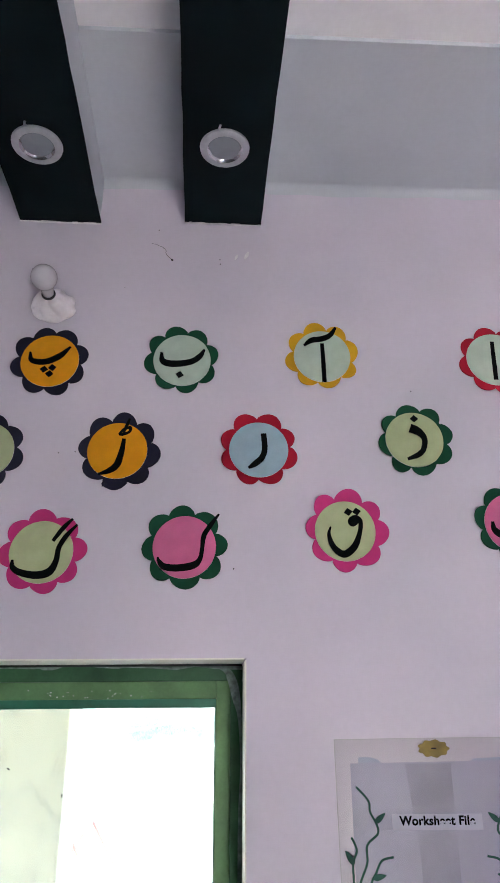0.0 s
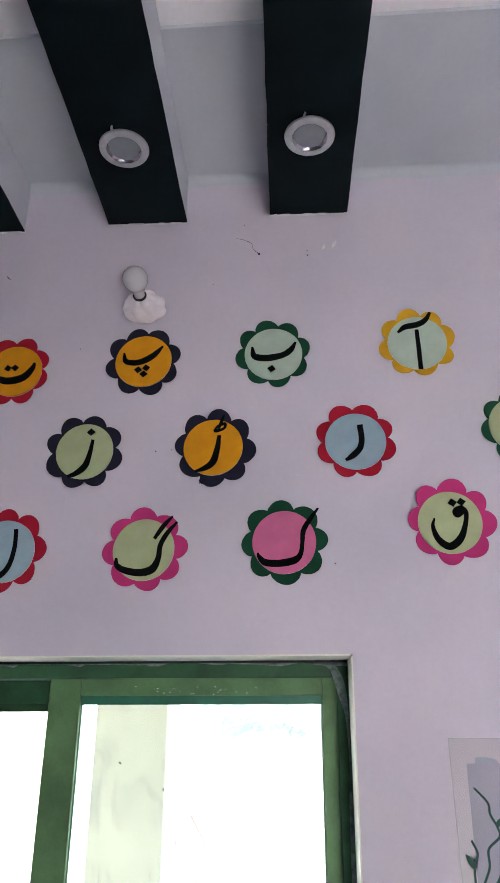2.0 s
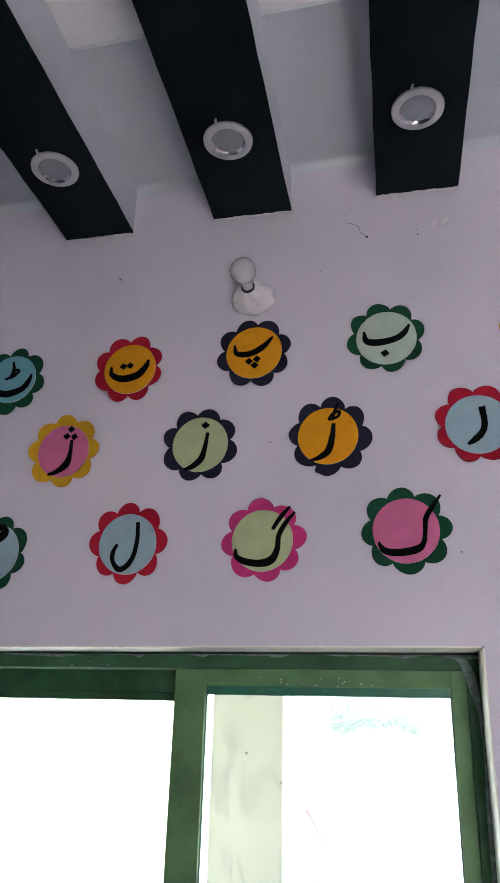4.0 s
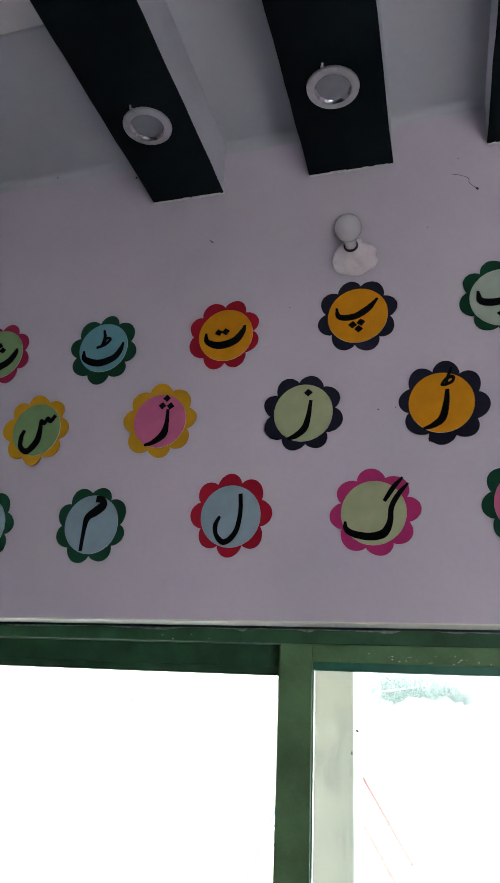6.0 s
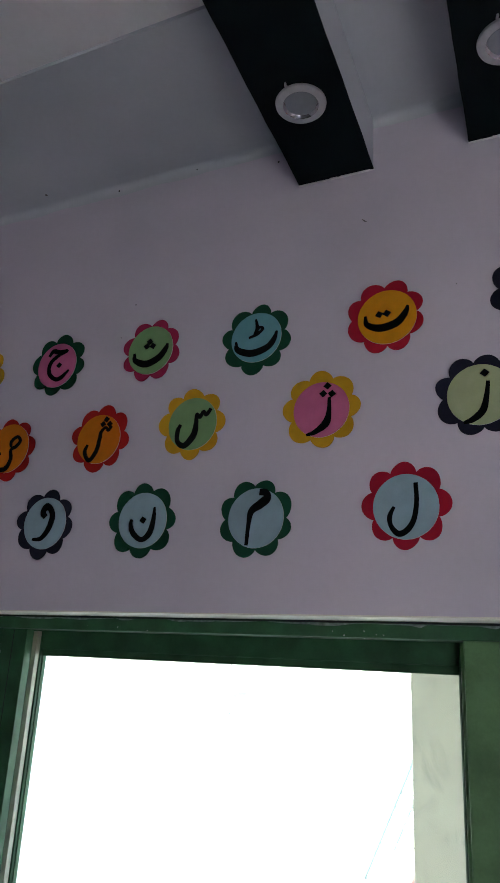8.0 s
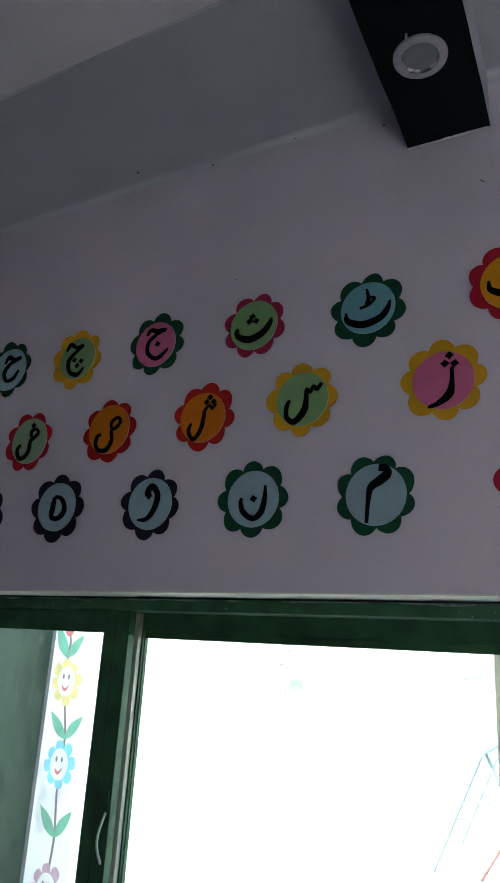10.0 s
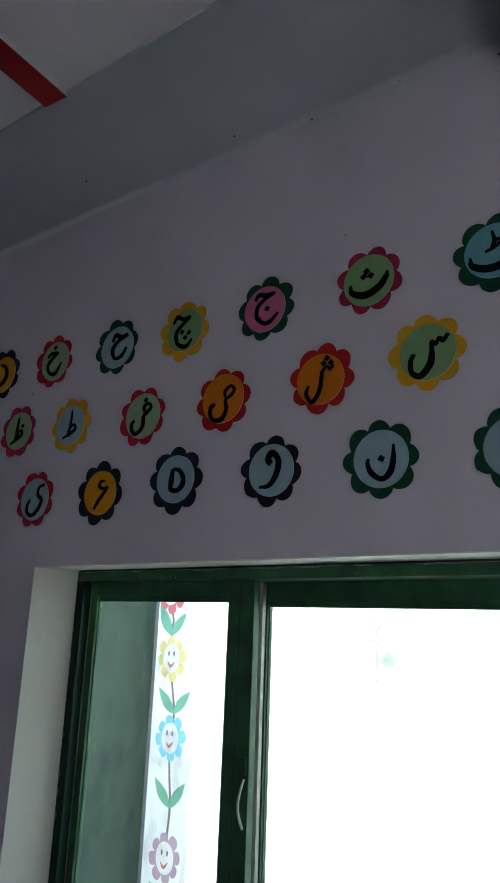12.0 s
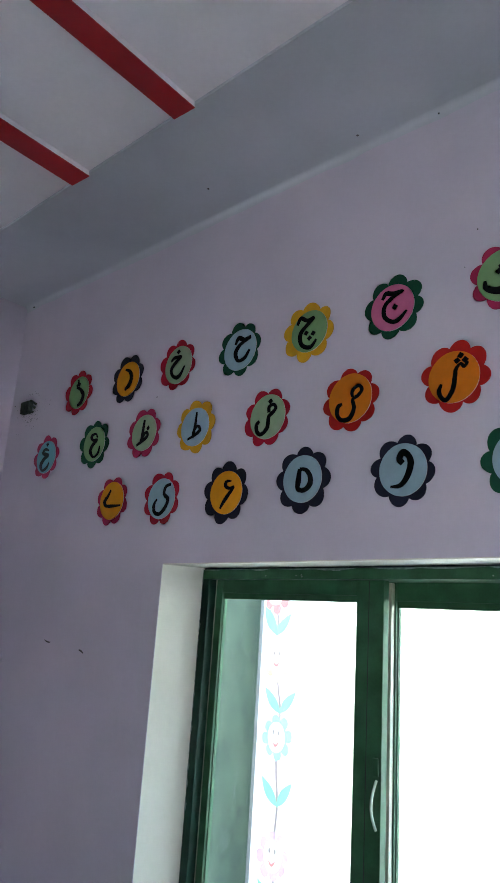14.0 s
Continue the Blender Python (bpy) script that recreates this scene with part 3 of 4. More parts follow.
bm = lathe(prof, 40)
bm.transform(tilt)
part("bulb", bm, OPAL, holder, "opal white glass bulb", smooth=True)
bm = lathe([(0.0012, 0), (0.0018, 0.0008), (0.0004, 0.0012)], 8)
bm.transform(Matrix.Translation((-0.0195, -0.136, 0.0262)) @ tilt)
part("speck", bm, DIRT, holder, "dark speck on the bulb")


# ---- letters on paper flowers ----
# strokes (x, z, width) and dots of each letter, in disc radii
LETTERS = {}
LETTERS["pe"] = ([[(-0.71, 0.34, 0.06), (-0.61, 0.00, 0.19), (-0.13, -0.04, 0.22), (0.33, 0.20, 0.22), (0.67, 0.57, 0.07)]], [(-0.17, -0.34), (0.11, -0.27), (0.03, -0.51)])
LETTERS["be"] = ([[(-0.74, 0.29, 0.07), (-0.66, -0.07, 0.22), (-0.26, -0.16, 0.25), (0.29, -0.07, 0.22), (0.60, 0.14, 0.20), (0.78, 0.44, 0.07)]], [(-0.07, -0.58)])
LETTERS["rre"] = ([[(0.20, 0.43, 0.12), (0.14, -0.06, 0.19), (0.01, -0.52, 0.23), (-0.26, -0.74, 0.18), (-0.58, -0.85, 0.07)], [(0.01, 0.58, 0.06), (0.17, 0.77, 0.09), (0.38, 0.84, 0.11), (0.36, 0.68, 0.09), (0.14, 0.59, 0.11), (0.01, 0.58, 0.07)], [(0.35, 1.17, 0.07), (0.25, 0.88, 0.11), (0.16, 0.62, 0.07)]], [])
LETTERS["gaf"] = ([[(1.06, 0.90, 0.07), (0.75, 0.54, 0.15), (0.54, 0.14, 0.16), (0.49, -0.29, 0.18), (0.30, -0.64, 0.25), (-0.12, -0.74, 0.23), (-0.61, -0.65, 0.20), (-0.84, -0.49, 0.16), (-0.87, -0.26, 0.07)], [(0.90, 1.09, 0.07), (0.62, 0.78, 0.15), (0.33, 0.35, 0.11)]], [])
LETTERS["kaf"] = ([[(1.08, 1.08, 0.06), (0.84, 0.75, 0.14), (0.61, 0.37, 0.16), (0.56, -0.04, 0.13), (0.50, -0.38, 0.15), (0.30, -0.58, 0.22), (-0.19, -0.67, 0.22), (-0.61, -0.63, 0.20), (-0.78, -0.46, 0.13), (-0.83, -0.33, 0.04)]], [])
LETTERS["alif_madda"] = ([[(0.01, 0.51, 0.13), (0.03, -0.21, 0.15), (0.04, -1.01, 0.15)], [(-0.63, 0.41, 0.08), (-0.37, 0.62, 0.20), (0.03, 0.70, 0.21), (0.32, 0.86, 0.18), (0.52, 1.17, 0.09)]], [])
LETTERS["zal"] = ([[(-0.13, 0.42, 0.33), (0.14, 0.30, 0.29), (0.34, 0.03, 0.20), (0.27, -0.36, 0.18), (0.06, -0.57, 0.18), (-0.30, -0.72, 0.11)]], [(0.04, 0.77)])
LETTERS["qaf"] = ([[(0.49, 0.40, 0.12), (0.26, 0.26, 0.22), (0.20, 0.36, 0.19), (0.36, 0.45, 0.18), (0.51, 0.32, 0.15), (0.46, -0.07, 0.15), (0.26, -0.53, 0.22), (-0.09, -0.77, 0.23), (-0.42, -0.53, 0.19), (-0.55, -0.13, 0.12), (-0.48, 0.14, 0.05)]], [(0.12, 0.64), (0.40, 0.66)])
LETTERS["alif"] = ([[(-0.03, 0.70, 0.13), (-0.05, 0.04, 0.15), (-0.07, -0.79, 0.15)]], [])
LETTERS["te"] = ([[(-0.74, 0.13, 0.08), (-0.68, -0.20, 0.19), (-0.23, -0.39, 0.27), (0.33, -0.27, 0.28), (0.62, 0.06, 0.21), (0.71, 0.32, 0.08)]], [(-0.26, 0.12), (0.00, 0.13)])
LETTERS["ze"] = ([[(0.26, 0.42, 0.11), (0.19, -0.09, 0.16), (0.06, -0.54, 0.22), (-0.23, -0.80, 0.19), (-0.52, -0.90, 0.09)]], [(0.17, 0.70)])
LETTERS["lam"] = ([[(0.31, 0.72, 0.13), (0.33, 0.13, 0.14), (0.23, -0.43, 0.16), (0.00, -0.75, 0.18), (-0.24, -0.82, 0.18), (-0.45, -0.58, 0.14), (-0.48, -0.28, 0.15), (-0.35, 0.00, 0.09)]], [])
LETTERS["re"] = ([[(0.16, 0.59, 0.19), (0.20, 0.07, 0.19), (0.12, -0.26, 0.20), (-0.12, -0.51, 0.20), (-0.36, -0.67, 0.09)]], [])
LETTERS["tte"] = ([[(-0.81, -0.07, 0.07), (-0.72, -0.42, 0.22), (-0.15, -0.63, 0.28), (0.45, -0.48, 0.26), (0.72, -0.18, 0.21), (0.83, 0.15, 0.08)], [(-0.29, 0.01, 0.09), (0.04, 0.12, 0.13), (0.26, 0.32, 0.11), (0.12, 0.38, 0.11), (-0.04, 0.18, 0.13)], [(-0.04, 0.75, 0.08), (0.03, 0.38, 0.14), (-0.07, 0.07, 0.12)]], [])
LETTERS["se"] = ([[(-0.71, -0.06, 0.11), (-0.64, -0.37, 0.21), (-0.13, -0.57, 0.29), (0.41, -0.37, 0.28), (0.68, -0.04, 0.22), (0.75, 0.18, 0.09)]], [(-0.18, 0.18), (0.10, 0.16), (-0.06, 0.36)])
LETTERS["zhe"] = ([[(0.29, 0.42, 0.11), (0.28, -0.09, 0.16), (0.18, -0.51, 0.27), (-0.18, -0.79, 0.18), (-0.51, -0.89, 0.09)]], [(0.07, 0.57), (0.38, 0.54), (0.22, 0.84)])
LETTERS["seen"] = ([[(0.74, 0.52, 0.14), (0.56, 0.30, 0.16), (0.43, 0.43, 0.13), (0.30, 0.23, 0.16), (0.16, 0.35, 0.12), (0.16, -0.01, 0.19), (0.09, -0.45, 0.26), (-0.26, -0.82, 0.23), (-0.56, -0.65, 0.18), (-0.59, -0.25, 0.18), (-0.48, 0.00, 0.12)]], [])
LETTERS["nun"] = ([[(0.47, 0.46, 0.08), (0.46, -0.03, 0.19), (0.34, -0.49, 0.23), (0.03, -0.70, 0.18), (-0.33, -0.47, 0.20), (-0.47, -0.16, 0.16), (-0.44, 0.04, 0.11)]], [(0.03, 0.00)])
LETTERS["mim"] = ([[(0.10, 0.87, 0.22), (0.33, 0.84, 0.23), (0.37, 0.64, 0.30), (0.13, 0.44, 0.30), (-0.16, 0.23, 0.23), (-0.24, -0.20, 0.15), (-0.29, -0.91, 0.12)]], [])
LETTERS["sheen"] = ([[(0.58, 0.49, 0.10), (0.42, 0.33, 0.14), (0.29, 0.46, 0.11), (0.10, 0.28, 0.15), (0.06, 0.01, 0.18), (-0.03, -0.48, 0.19), (-0.29, -0.84, 0.18), (-0.49, -0.71, 0.16), (-0.58, -0.46, 0.17), (-0.48, -0.20, 0.11)]], [(0.15, 0.60), (0.46, 0.58), (0.29, 0.78)])
LETTERS["swad"] = ([[(0.12, 0.03, 0.12), (0.11, 0.28, 0.16), (0.38, 0.45, 0.13), (0.55, 0.27, 0.15), (0.38, 0.05, 0.16), (0.14, -0.08, 0.15), (0.20, -0.46, 0.18), (0.00, -0.83, 0.21), (-0.37, -0.84, 0.17), (-0.57, -0.61, 0.18), (-0.55, -0.28, 0.19), (-0.35, -0.19, 0.11)]], [])
LETTERS["zwad"] = ([[(0.08, 0.17, 0.17), (0.08, 0.42, 0.19), (0.33, 0.50, 0.13), (0.46, 0.32, 0.17), (0.29, 0.14, 0.19), (0.08, -0.03, 0.20), (0.03, -0.50, 0.22), (-0.29, -0.76, 0.19), (-0.54, -0.63, 0.19), (-0.61, -0.32, 0.20), (-0.44, -0.15, 0.14)]], [(0.14, 0.67)])
LETTERS["jim"] = ([[(-0.47, 0.45, 0.13), (-0.29, 0.68, 0.20), (0.04, 0.60, 0.19), (0.47, 0.61, 0.13), (0.04, 0.45, 0.17), (-0.34, 0.15, 0.19), (-0.36, -0.31, 0.19), (-0.01, -0.63, 0.18), (0.31, -0.60, 0.20), (0.67, -0.29, 0.10)]], [(0.12, -0.01)])
LETTERS["che"] = ([[(-0.69, 0.44, 0.15), (-0.50, 0.74, 0.20), (-0.13, 0.55, 0.18), (0.24, 0.59, 0.17), (-0.24, 0.24, 0.20), (-0.50, -0.10, 0.24), (-0.38, -0.59, 0.20), (0.10, -0.80, 0.20), (0.44, -0.49, 0.12)]], [(-0.16, -0.06), (0.24, -0.16), (0.04, -0.35)])
LETTERS["he"] = ([[(-0.31, 0.30, 0.13), (-0.12, 0.59, 0.23), (0.25, 0.45, 0.18), (0.63, 0.49, 0.18), (0.04, 0.27, 0.20), (-0.26, -0.10, 0.25), (-0.07, -0.53, 0.16), (0.34, -0.47, 0.20), (0.62, -0.11, 0.13)]], [])
LETTERS["hey"] = ([[(-0.14, 0.43, 0.19), (-0.19, -0.07, 0.28), (-0.19, -0.41, 0.21), (0.14, -0.48, 0.21), (0.41, -0.27, 0.27), (0.43, 0.03, 0.23), (0.21, 0.34, 0.18), (-0.14, 0.43, 0.13)]], [])
LETTERS["wao"] = ([[(0.01, 0.23, 0.22), (-0.14, 0.42, 0.25), (0.00, 0.65, 0.26), (0.23, 0.52, 0.23), (0.34, 0.20, 0.26), (0.20, -0.27, 0.24), (-0.09, -0.59, 0.18), (-0.50, -0.62, 0.09)]], [])
LETTERS["hamza"] = ([[(0.31, 0.51, 0.06), (0.00, 0.50, 0.16), (-0.04, 0.30, 0.18), (0.21, 0.17, 0.14), (0.47, 0.21, 0.13), (0.16, -0.13, 0.20), (-0.10, -0.43, 0.19), (-0.30, -0.73, 0.11)]], [])
LETTERS["khe"] = ([[(-0.58, 0.28, 0.12), (-0.33, 0.43, 0.20), (0.17, 0.40, 0.14), (-0.15, 0.21, 0.21), (-0.50, -0.15, 0.22), (-0.33, -0.55, 0.17), (0.11, -0.65, 0.23), (0.50, -0.14, 0.10)]], [(-0.06, 0.71)])
LETTERS["dal"] = ([[(-0.30, 0.61, 0.11), (0.13, 0.41, 0.22), (0.31, 0.01, 0.30), (0.18, -0.35, 0.31), (-0.18, -0.62, 0.15)]], [])
LETTERS["ddal"] = ([[(-0.27, 0.38, 0.14), (0.18, 0.14, 0.22), (0.49, -0.25, 0.29), (0.35, -0.65, 0.30), (-0.01, -0.83, 0.17)], [(-0.34, 0.48, 0.13), (0.01, 0.58, 0.10), (-0.04, 0.39, 0.16)], [(-0.20, 0.84, 0.14), (-0.08, 0.45, 0.18)]], [])
LETTERS["ain"] = ([[(0.28, 0.34, 0.13), (0.06, 0.58, 0.11), (-0.31, 0.48, 0.23), (-0.14, 0.24, 0.15), (0.25, 0.21, 0.18), (-0.08, -0.03, 0.25), (-0.27, -0.38, 0.27), (0.07, -0.76, 0.13), (0.48, -0.59, 0.19), (0.59, -0.17, 0.12)]], [])
LETTERS["ghain"] = ([[(0.24, 0.39, 0.10), (-0.19, 0.49, 0.19), (-0.38, 0.28, 0.20), (0.20, 0.09, 0.23), (-0.14, -0.07, 0.27), (-0.46, -0.45, 0.29), (-0.22, -0.80, 0.16), (0.22, -0.68, 0.20), (0.43, -0.38, 0.12)]], [(0.00, 0.78)])
LETTERS["zoe"] = ([[(-0.53, -0.65, 0.13), (0.00, -0.42, 0.20), (0.33, -0.20, 0.20), (0.20, 0.01, 0.15), (-0.07, -0.23, 0.19), (-0.24, -0.58, 0.20)], [(-0.03, 0.72, 0.15), (-0.09, 0.07, 0.22), (-0.14, -0.52, 0.19)]], [(0.33, 0.22)])
LETTERS["toe"] = ([[(-0.48, -0.61, 0.10), (-0.01, -0.45, 0.17), (0.39, -0.23, 0.21), (0.26, 0.01, 0.13), (0.00, -0.13, 0.19), (-0.09, -0.51, 0.18)], [(0.07, 0.76, 0.12), (0.03, 0.10, 0.18), (-0.09, -0.57, 0.17)]], [])
LETTERS["bari_ye"] = ([[(-0.14, 0.57, 0.12), (-0.36, 0.25, 0.18), (-0.59, -0.01, 0.25), (-0.43, -0.25, 0.17), (0.10, -0.29, 0.17), (0.80, -0.29, 0.09)]], [])
LETTERS["ye"] = ([[(0.63, 0.66, 0.14), (0.28, 0.56, 0.17), (0.20, 0.22, 0.18), (0.50, -0.06, 0.21), (0.36, -0.45, 0.21), (-0.03, -0.75, 0.19), (-0.40, -0.64, 0.19), (-0.50, -0.32, 0.19), (-0.31, 0.00, 0.11)]], [])
LETTERS["fe"] = ([[(-0.74, 0.04, 0.09), (-0.70, -0.24, 0.20), (-0.45, -0.40, 0.25), (0.00, -0.40, 0.26), (0.40, -0.30, 0.22), (0.66, -0.04, 0.15), (0.76, 0.20, 0.05)], [(0.72, 0.20, 0.12), (0.66, 0.46, 0.16), (0.44, 0.44, 0.14), (0.52, 0.20, 0.12), (0.74, 0.20, 0.10)]], [(0.50, 0.74)])


def petal_outline(turn, reach, rnd, petals=8):
    """Eight rounded petals round a centre, cut by hand: each lobe has its own width, length and notch."""
    edges = [turn + 360 / petals * (k - 0.5) + rnd.uniform(-3.5, 3.5) for k in range(petals)]
    edges.append(edges[0] + 360)
    notch = [reach * rnd.uniform(0.77, 0.815) for k in range(petals)]
    notch.append(notch[0])
    outline = []
    for k in range(petals):
        tip, lean = reach * rnd.uniform(0.965, 1.015), rnd.uniform(-0.12, 0.12)
        for i in range(20):
            u = 2 * i / 20 - 1
            low = notch[k] + (notch[k + 1] - notch[k]) * i / 20
            v = u + lean * (1 - u * u)
            r = low + (tip - low) * math.cos(math.pi / 2 * min(1, abs(v))) ** 0.78
            g = radians(edges[k] + (edges[k + 1] - edges[k]) * i / 20)
            outline.append((r * math.sin(g), r * math.cos(g)))
    return outline


COLOUR_WORDS = {"red": "red", "navy": "navy blue", "green": "dark green", "yellow": "yellow", "magenta": "magenta pink", "orange": "orange",
                "pale_green": "pale green", "mint": "mint green", "blue": "light blue", "pink": "pink", "leaf_green": "leaf green", "crimson": "crimson", "scarlet": "scarlet", "deep_orange": "deep orange", "teal": "teal blue", "sage": "sage green"}


def letter_flower(letter, petal, disc, x, z, r, dx, dz, reach, turn, curl=0.0):
    """A scalloped foam flower at (x, z) on the wall, its disc of radius r off the flower's centre by (dx, dz), and the cut-out letter."""
    rnd = random.Random(letter)
    flower = thing("letter_flower", x, 0, z, label=f"{COLOUR_WORDS[petal]} paper flower, black letter on {COLOUR_WORDS[disc]} disc", category="wall decoration", group="letter flowers on the wall")
    side, amount = rnd.uniform(0, 6.28), rnd.uniform(0.001, 0.003) + curl

    def lift(px, pz):
        out = max(0.0, math.hypot(px, pz) - 0.070) / 0.026
        return amount * out * (0.6 + 0.4 * math.cos(math.atan2(px, pz) * 2 + side)) * (1 + (1.5 * max(0.0, -px / 0.09) if curl else 0))

    petals = slab(petal_outline(turn, reach, rnd), -0.0012, -0.0036, lift, 0.070)
    petals.transform(Matrix.Translation((dx, 0, dz)))
    part("petals", petals, TONES[petal], flower, f"{COLOUR_WORDS[petal]} scalloped foam sheet")
    bow = rnd.uniform(0.004, 0.012)
    ring = [(r * (1 + bow * math.sin(2 * math.pi * k / 36 + side) + 0.004 * math.sin(k / 3.7)) * math.sin(2 * math.pi * k / 72), r * (1 + 0.004 * math.sin(k / 2.9 + side)) * math.cos(2 * math.pi * k / 72)) for k in range(72)]
    part("disc", slab(ring, -0.0038, -0.0056, core=True), TONES[disc], flower, f"{COLOUR_WORDS[disc]} round card").data.materials.append(PEEL)
    strokes, dots = LETTERS[letter]
    bm = bmesh.new()
    for s in strokes:
        add_ribbon(bm, s, -0.0057, 0.0008, r, 0.000004)
    part("letter", bm, INK, flower, "black cut-out letter")
    for ux, uz in dots:
        s, a = 0.15 * r, rnd.uniform(-0.25, 0.25)
        corners = [(ux * r + s * math.cos(a + q * math.pi / 2), uz * r + s * 0.92 * math.sin(a + q * math.pi / 2)) for q in range(4)]
        part("dot", slab(corners, -0.0057, -0.0066), INK, flower, "black diamond dot")
    return flower


UPPER_ROW = [
    ("alif", "red", "mint", 0.629, 2.840, 0.0725, 0.001, -0.001, 0.096, 32),
    ("alif_madda", "yellow", "mint", 0.189, 2.838, 0.0712, 0.000, 0.003, 0.094, 33),
    ("be", "green", "mint", -0.159, 2.819, 0.0702, -0.001, 0.003, 0.094, 32),
    ("pe", "navy", "orange", -0.480, 2.809, 0.0701, -0.001, 0.001, 0.096, 29),
    ("te", "red", "orange", -0.804, 2.791, 0.0693, -0.006, 0.002, 0.096, 21),
    ("tte", "green", "teal", -1.138, 2.789, 0.0683, 0.000, -0.004, 0.097, 8),
    ("se", "crimson", "leaf_green", -1.452, 2.799, 0.0704, 0.002, 0.000, 0.092, 18),
    ("jim", "green", "pink", -1.769, 2.796, 0.0686, 0.003, 0.001, 0.096, 8),
    ("che", "yellow", "leaf_green", -2.060, 2.797, 0.0678, -0.006, 0.000, 0.098, 9),
    ("he", "green", "blue", -2.351, 2.802, 0.0725, -0.004, 0.003, 0.098, 35),
    ("khe", "red", "sage", -2.660, 2.813, 0.0722, -0.007, 0.002, 0.098, 11),
    ("dal", "navy", "orange", -2.957, 2.816, 0.0710, -0.005, 0.001, 0.100, 24),
    ("ddal", "red", "leaf_green", -3.294, 2.820, 0.0712, -0.006, 0.001, 0.101, 6),
]
MIDDLE_ROW = [
    ("zal", "green", "pale_green", 0.403, 2.618, 0.0698, 0.003, 0.001, 0.094, 32),
    ("re", "red", "blue", 0.029, 2.586, 0.0691, -0.001, 0.002, 0.094, 21),
    ("rre", "navy", "orange", -0.301, 2.578, 0.0692, 0.004, -0.001, 0.097, 5),
    ("ze", "navy", "pale_green", -0.606, 2.574, 0.0688, -0.002, 0.001, 0.095, 18),
    ("zhe", "yellow", "pink", -0.961, 2.576, 0.0683, -0.001, 0.002, 0.098, 44),
    ("seen", "yellow", "leaf_green", -1.303, 2.573, 0.0693, -0.003, 0.001, 0.096, 2),
    ("sheen", "scarlet", "deep_orange", -1.589, 2.556, 0.0689, 0.003, 0.003, 0.095, 10),
    ("swad", "scarlet", "deep_orange", -1.902, 2.554, 0.0725, 0.000, -0.005, 0.096, 38),
    ("zwad", "red", "sage", -2.210, 2.547, 0.0719, -0.005, -0.002, 0.095, 25),
    ("toe", "yellow", "blue", -2.542, 2.561, 0.0685, 0.003, 0.002, 0.097, 39),
    ("zoe", "crimson", "sage", -2.820, 2.578, 0.0694, -0.003, -0.001, 0.097, 23),
    ("ain", "green", "leaf_green", -3.134, 2.574, 0.0712, -0.002, 0.000, 0.100, 5),
    ("ghain", "crimson", "teal", -3.486, 2.559, 0.0725, -0.001, 0.002, 0.098, 37),
]
LOWER_ROW = [
    ("fe", "green", "pink", 0.618, 2.415, 0.0705, 0.000, 0.000, 0.096, 10),
    ("qaf", "magenta", "pale_green", 0.224, 2.392, 0.0692, 0.003, 0.002, 0.097, 6),
    ("kaf", "green", "pink", -0.138, 2.352, 0.0702, -0.001, 0.002, 0.097, 42),
    ("gaf", "magenta", "pale_green", -0.450, 2.338, 0.0691, 0.002, 0.001, 0.096, 40),
    ("lam", "red", "blue", -0.768, 2.337, 0.0706, -0.001, 0.004, 0.096, 42),
    ("mim", "green", "blue", -1.115, 2.324, 0.0701, -0.002, 0.000, 0.095, 20),
    ("nun", "green", "blue", -1.424, 2.329, 0.0700, -0.002, 0.000, 0.098, 43),
    ("wao", "navy", "blue", -1.732, 2.331, 0.0697, -0.002, -0.002, 0.096, 10),
    ("hey", "navy", "blue", -2.061, 2.336, 0.0701, 0.001, -0.003, 0.100, 1),
    ("hamza", "navy", "orange", -2.368, 2.319, 0.0701, -0.003, 0.000, 0.101, 9),
    ("ye", "red", "blue", -2.684, 2.321, 0.0717, -0.001, 0.002, 0.097, 21),
    ("bari_ye", "crimson", "orange", -2.972, 2.333, 0.0723, -0.001, -0.001, 0.096, 16),
]
for row in UPPER_ROW + MIDDLE_ROW + LOWER_ROW:
    letter_flower(*row, curl=0.004 if row[0] in ("qaf", "re", "fe") else 0.0)


# ---- the chart in its plastic sleeve ----
chart = thing("wall_chart", 0.376, 0, 1.70, label="white paper chart with green vines in a clear plastic sleeve", category="poster")
paper = bmesh.new()
NX, NZ = 34, 30
grid = []
for k in range(NZ + 1):
    row = []
    for n in range(NX + 1):
        u, v = n / NX, k / NZ
        x, z = -0.167 + 0.338 * u, -0.26 + (0.474 + 0.005 * u) * v
        fold = 0.0011 * max(0, 1 - abs(x + 0.036 - 0.004 * v) / 0.011) + 0.0009 * max(0, 1 - abs(x - 0.040 + 0.004 * v) / 0.012) + 0.0004 * math.sin(31 * x + 9 * z)
        row.append(paper.verts.new((x, -0.0010 - 0.7 * fold, z)))
    grid.append(row)
for a, b in zip(grid, grid[1:]):
    for n in range(NX):
        paper.faces.new((a[n], a[n + 1], b[n + 1], b[n]))
part("paper", paper, PAPER_WHITE, chart, "creased white paper", smooth=True)
part("sleeve", slab([(-0.198, 0.258), (0.202, 0.262), (0.202, -0.30), (-0.192, -0.30)], -0.0024, -0.0030, lambda x, z: 0.0005 * math.sin(23 * x + 3 * z)), SLEEVE, chart, "clear plastic sleeve")
rim = bmesh.new()
for a, b in (((-0.198, 0.258), (0.202, 0.262)), ((-0.192, -0.30), (-0.198, 0.258)), ((0.202, -0.30), (0.202, 0.262))):
    add_ribbon(rim, [(*a, 0.0016), ((a[0] + b[0]) / 2, (a[1] + b[1]) / 2 + 0.0006, 0.0012), (*b, 0.0016)], -0.0032, 0.0006)
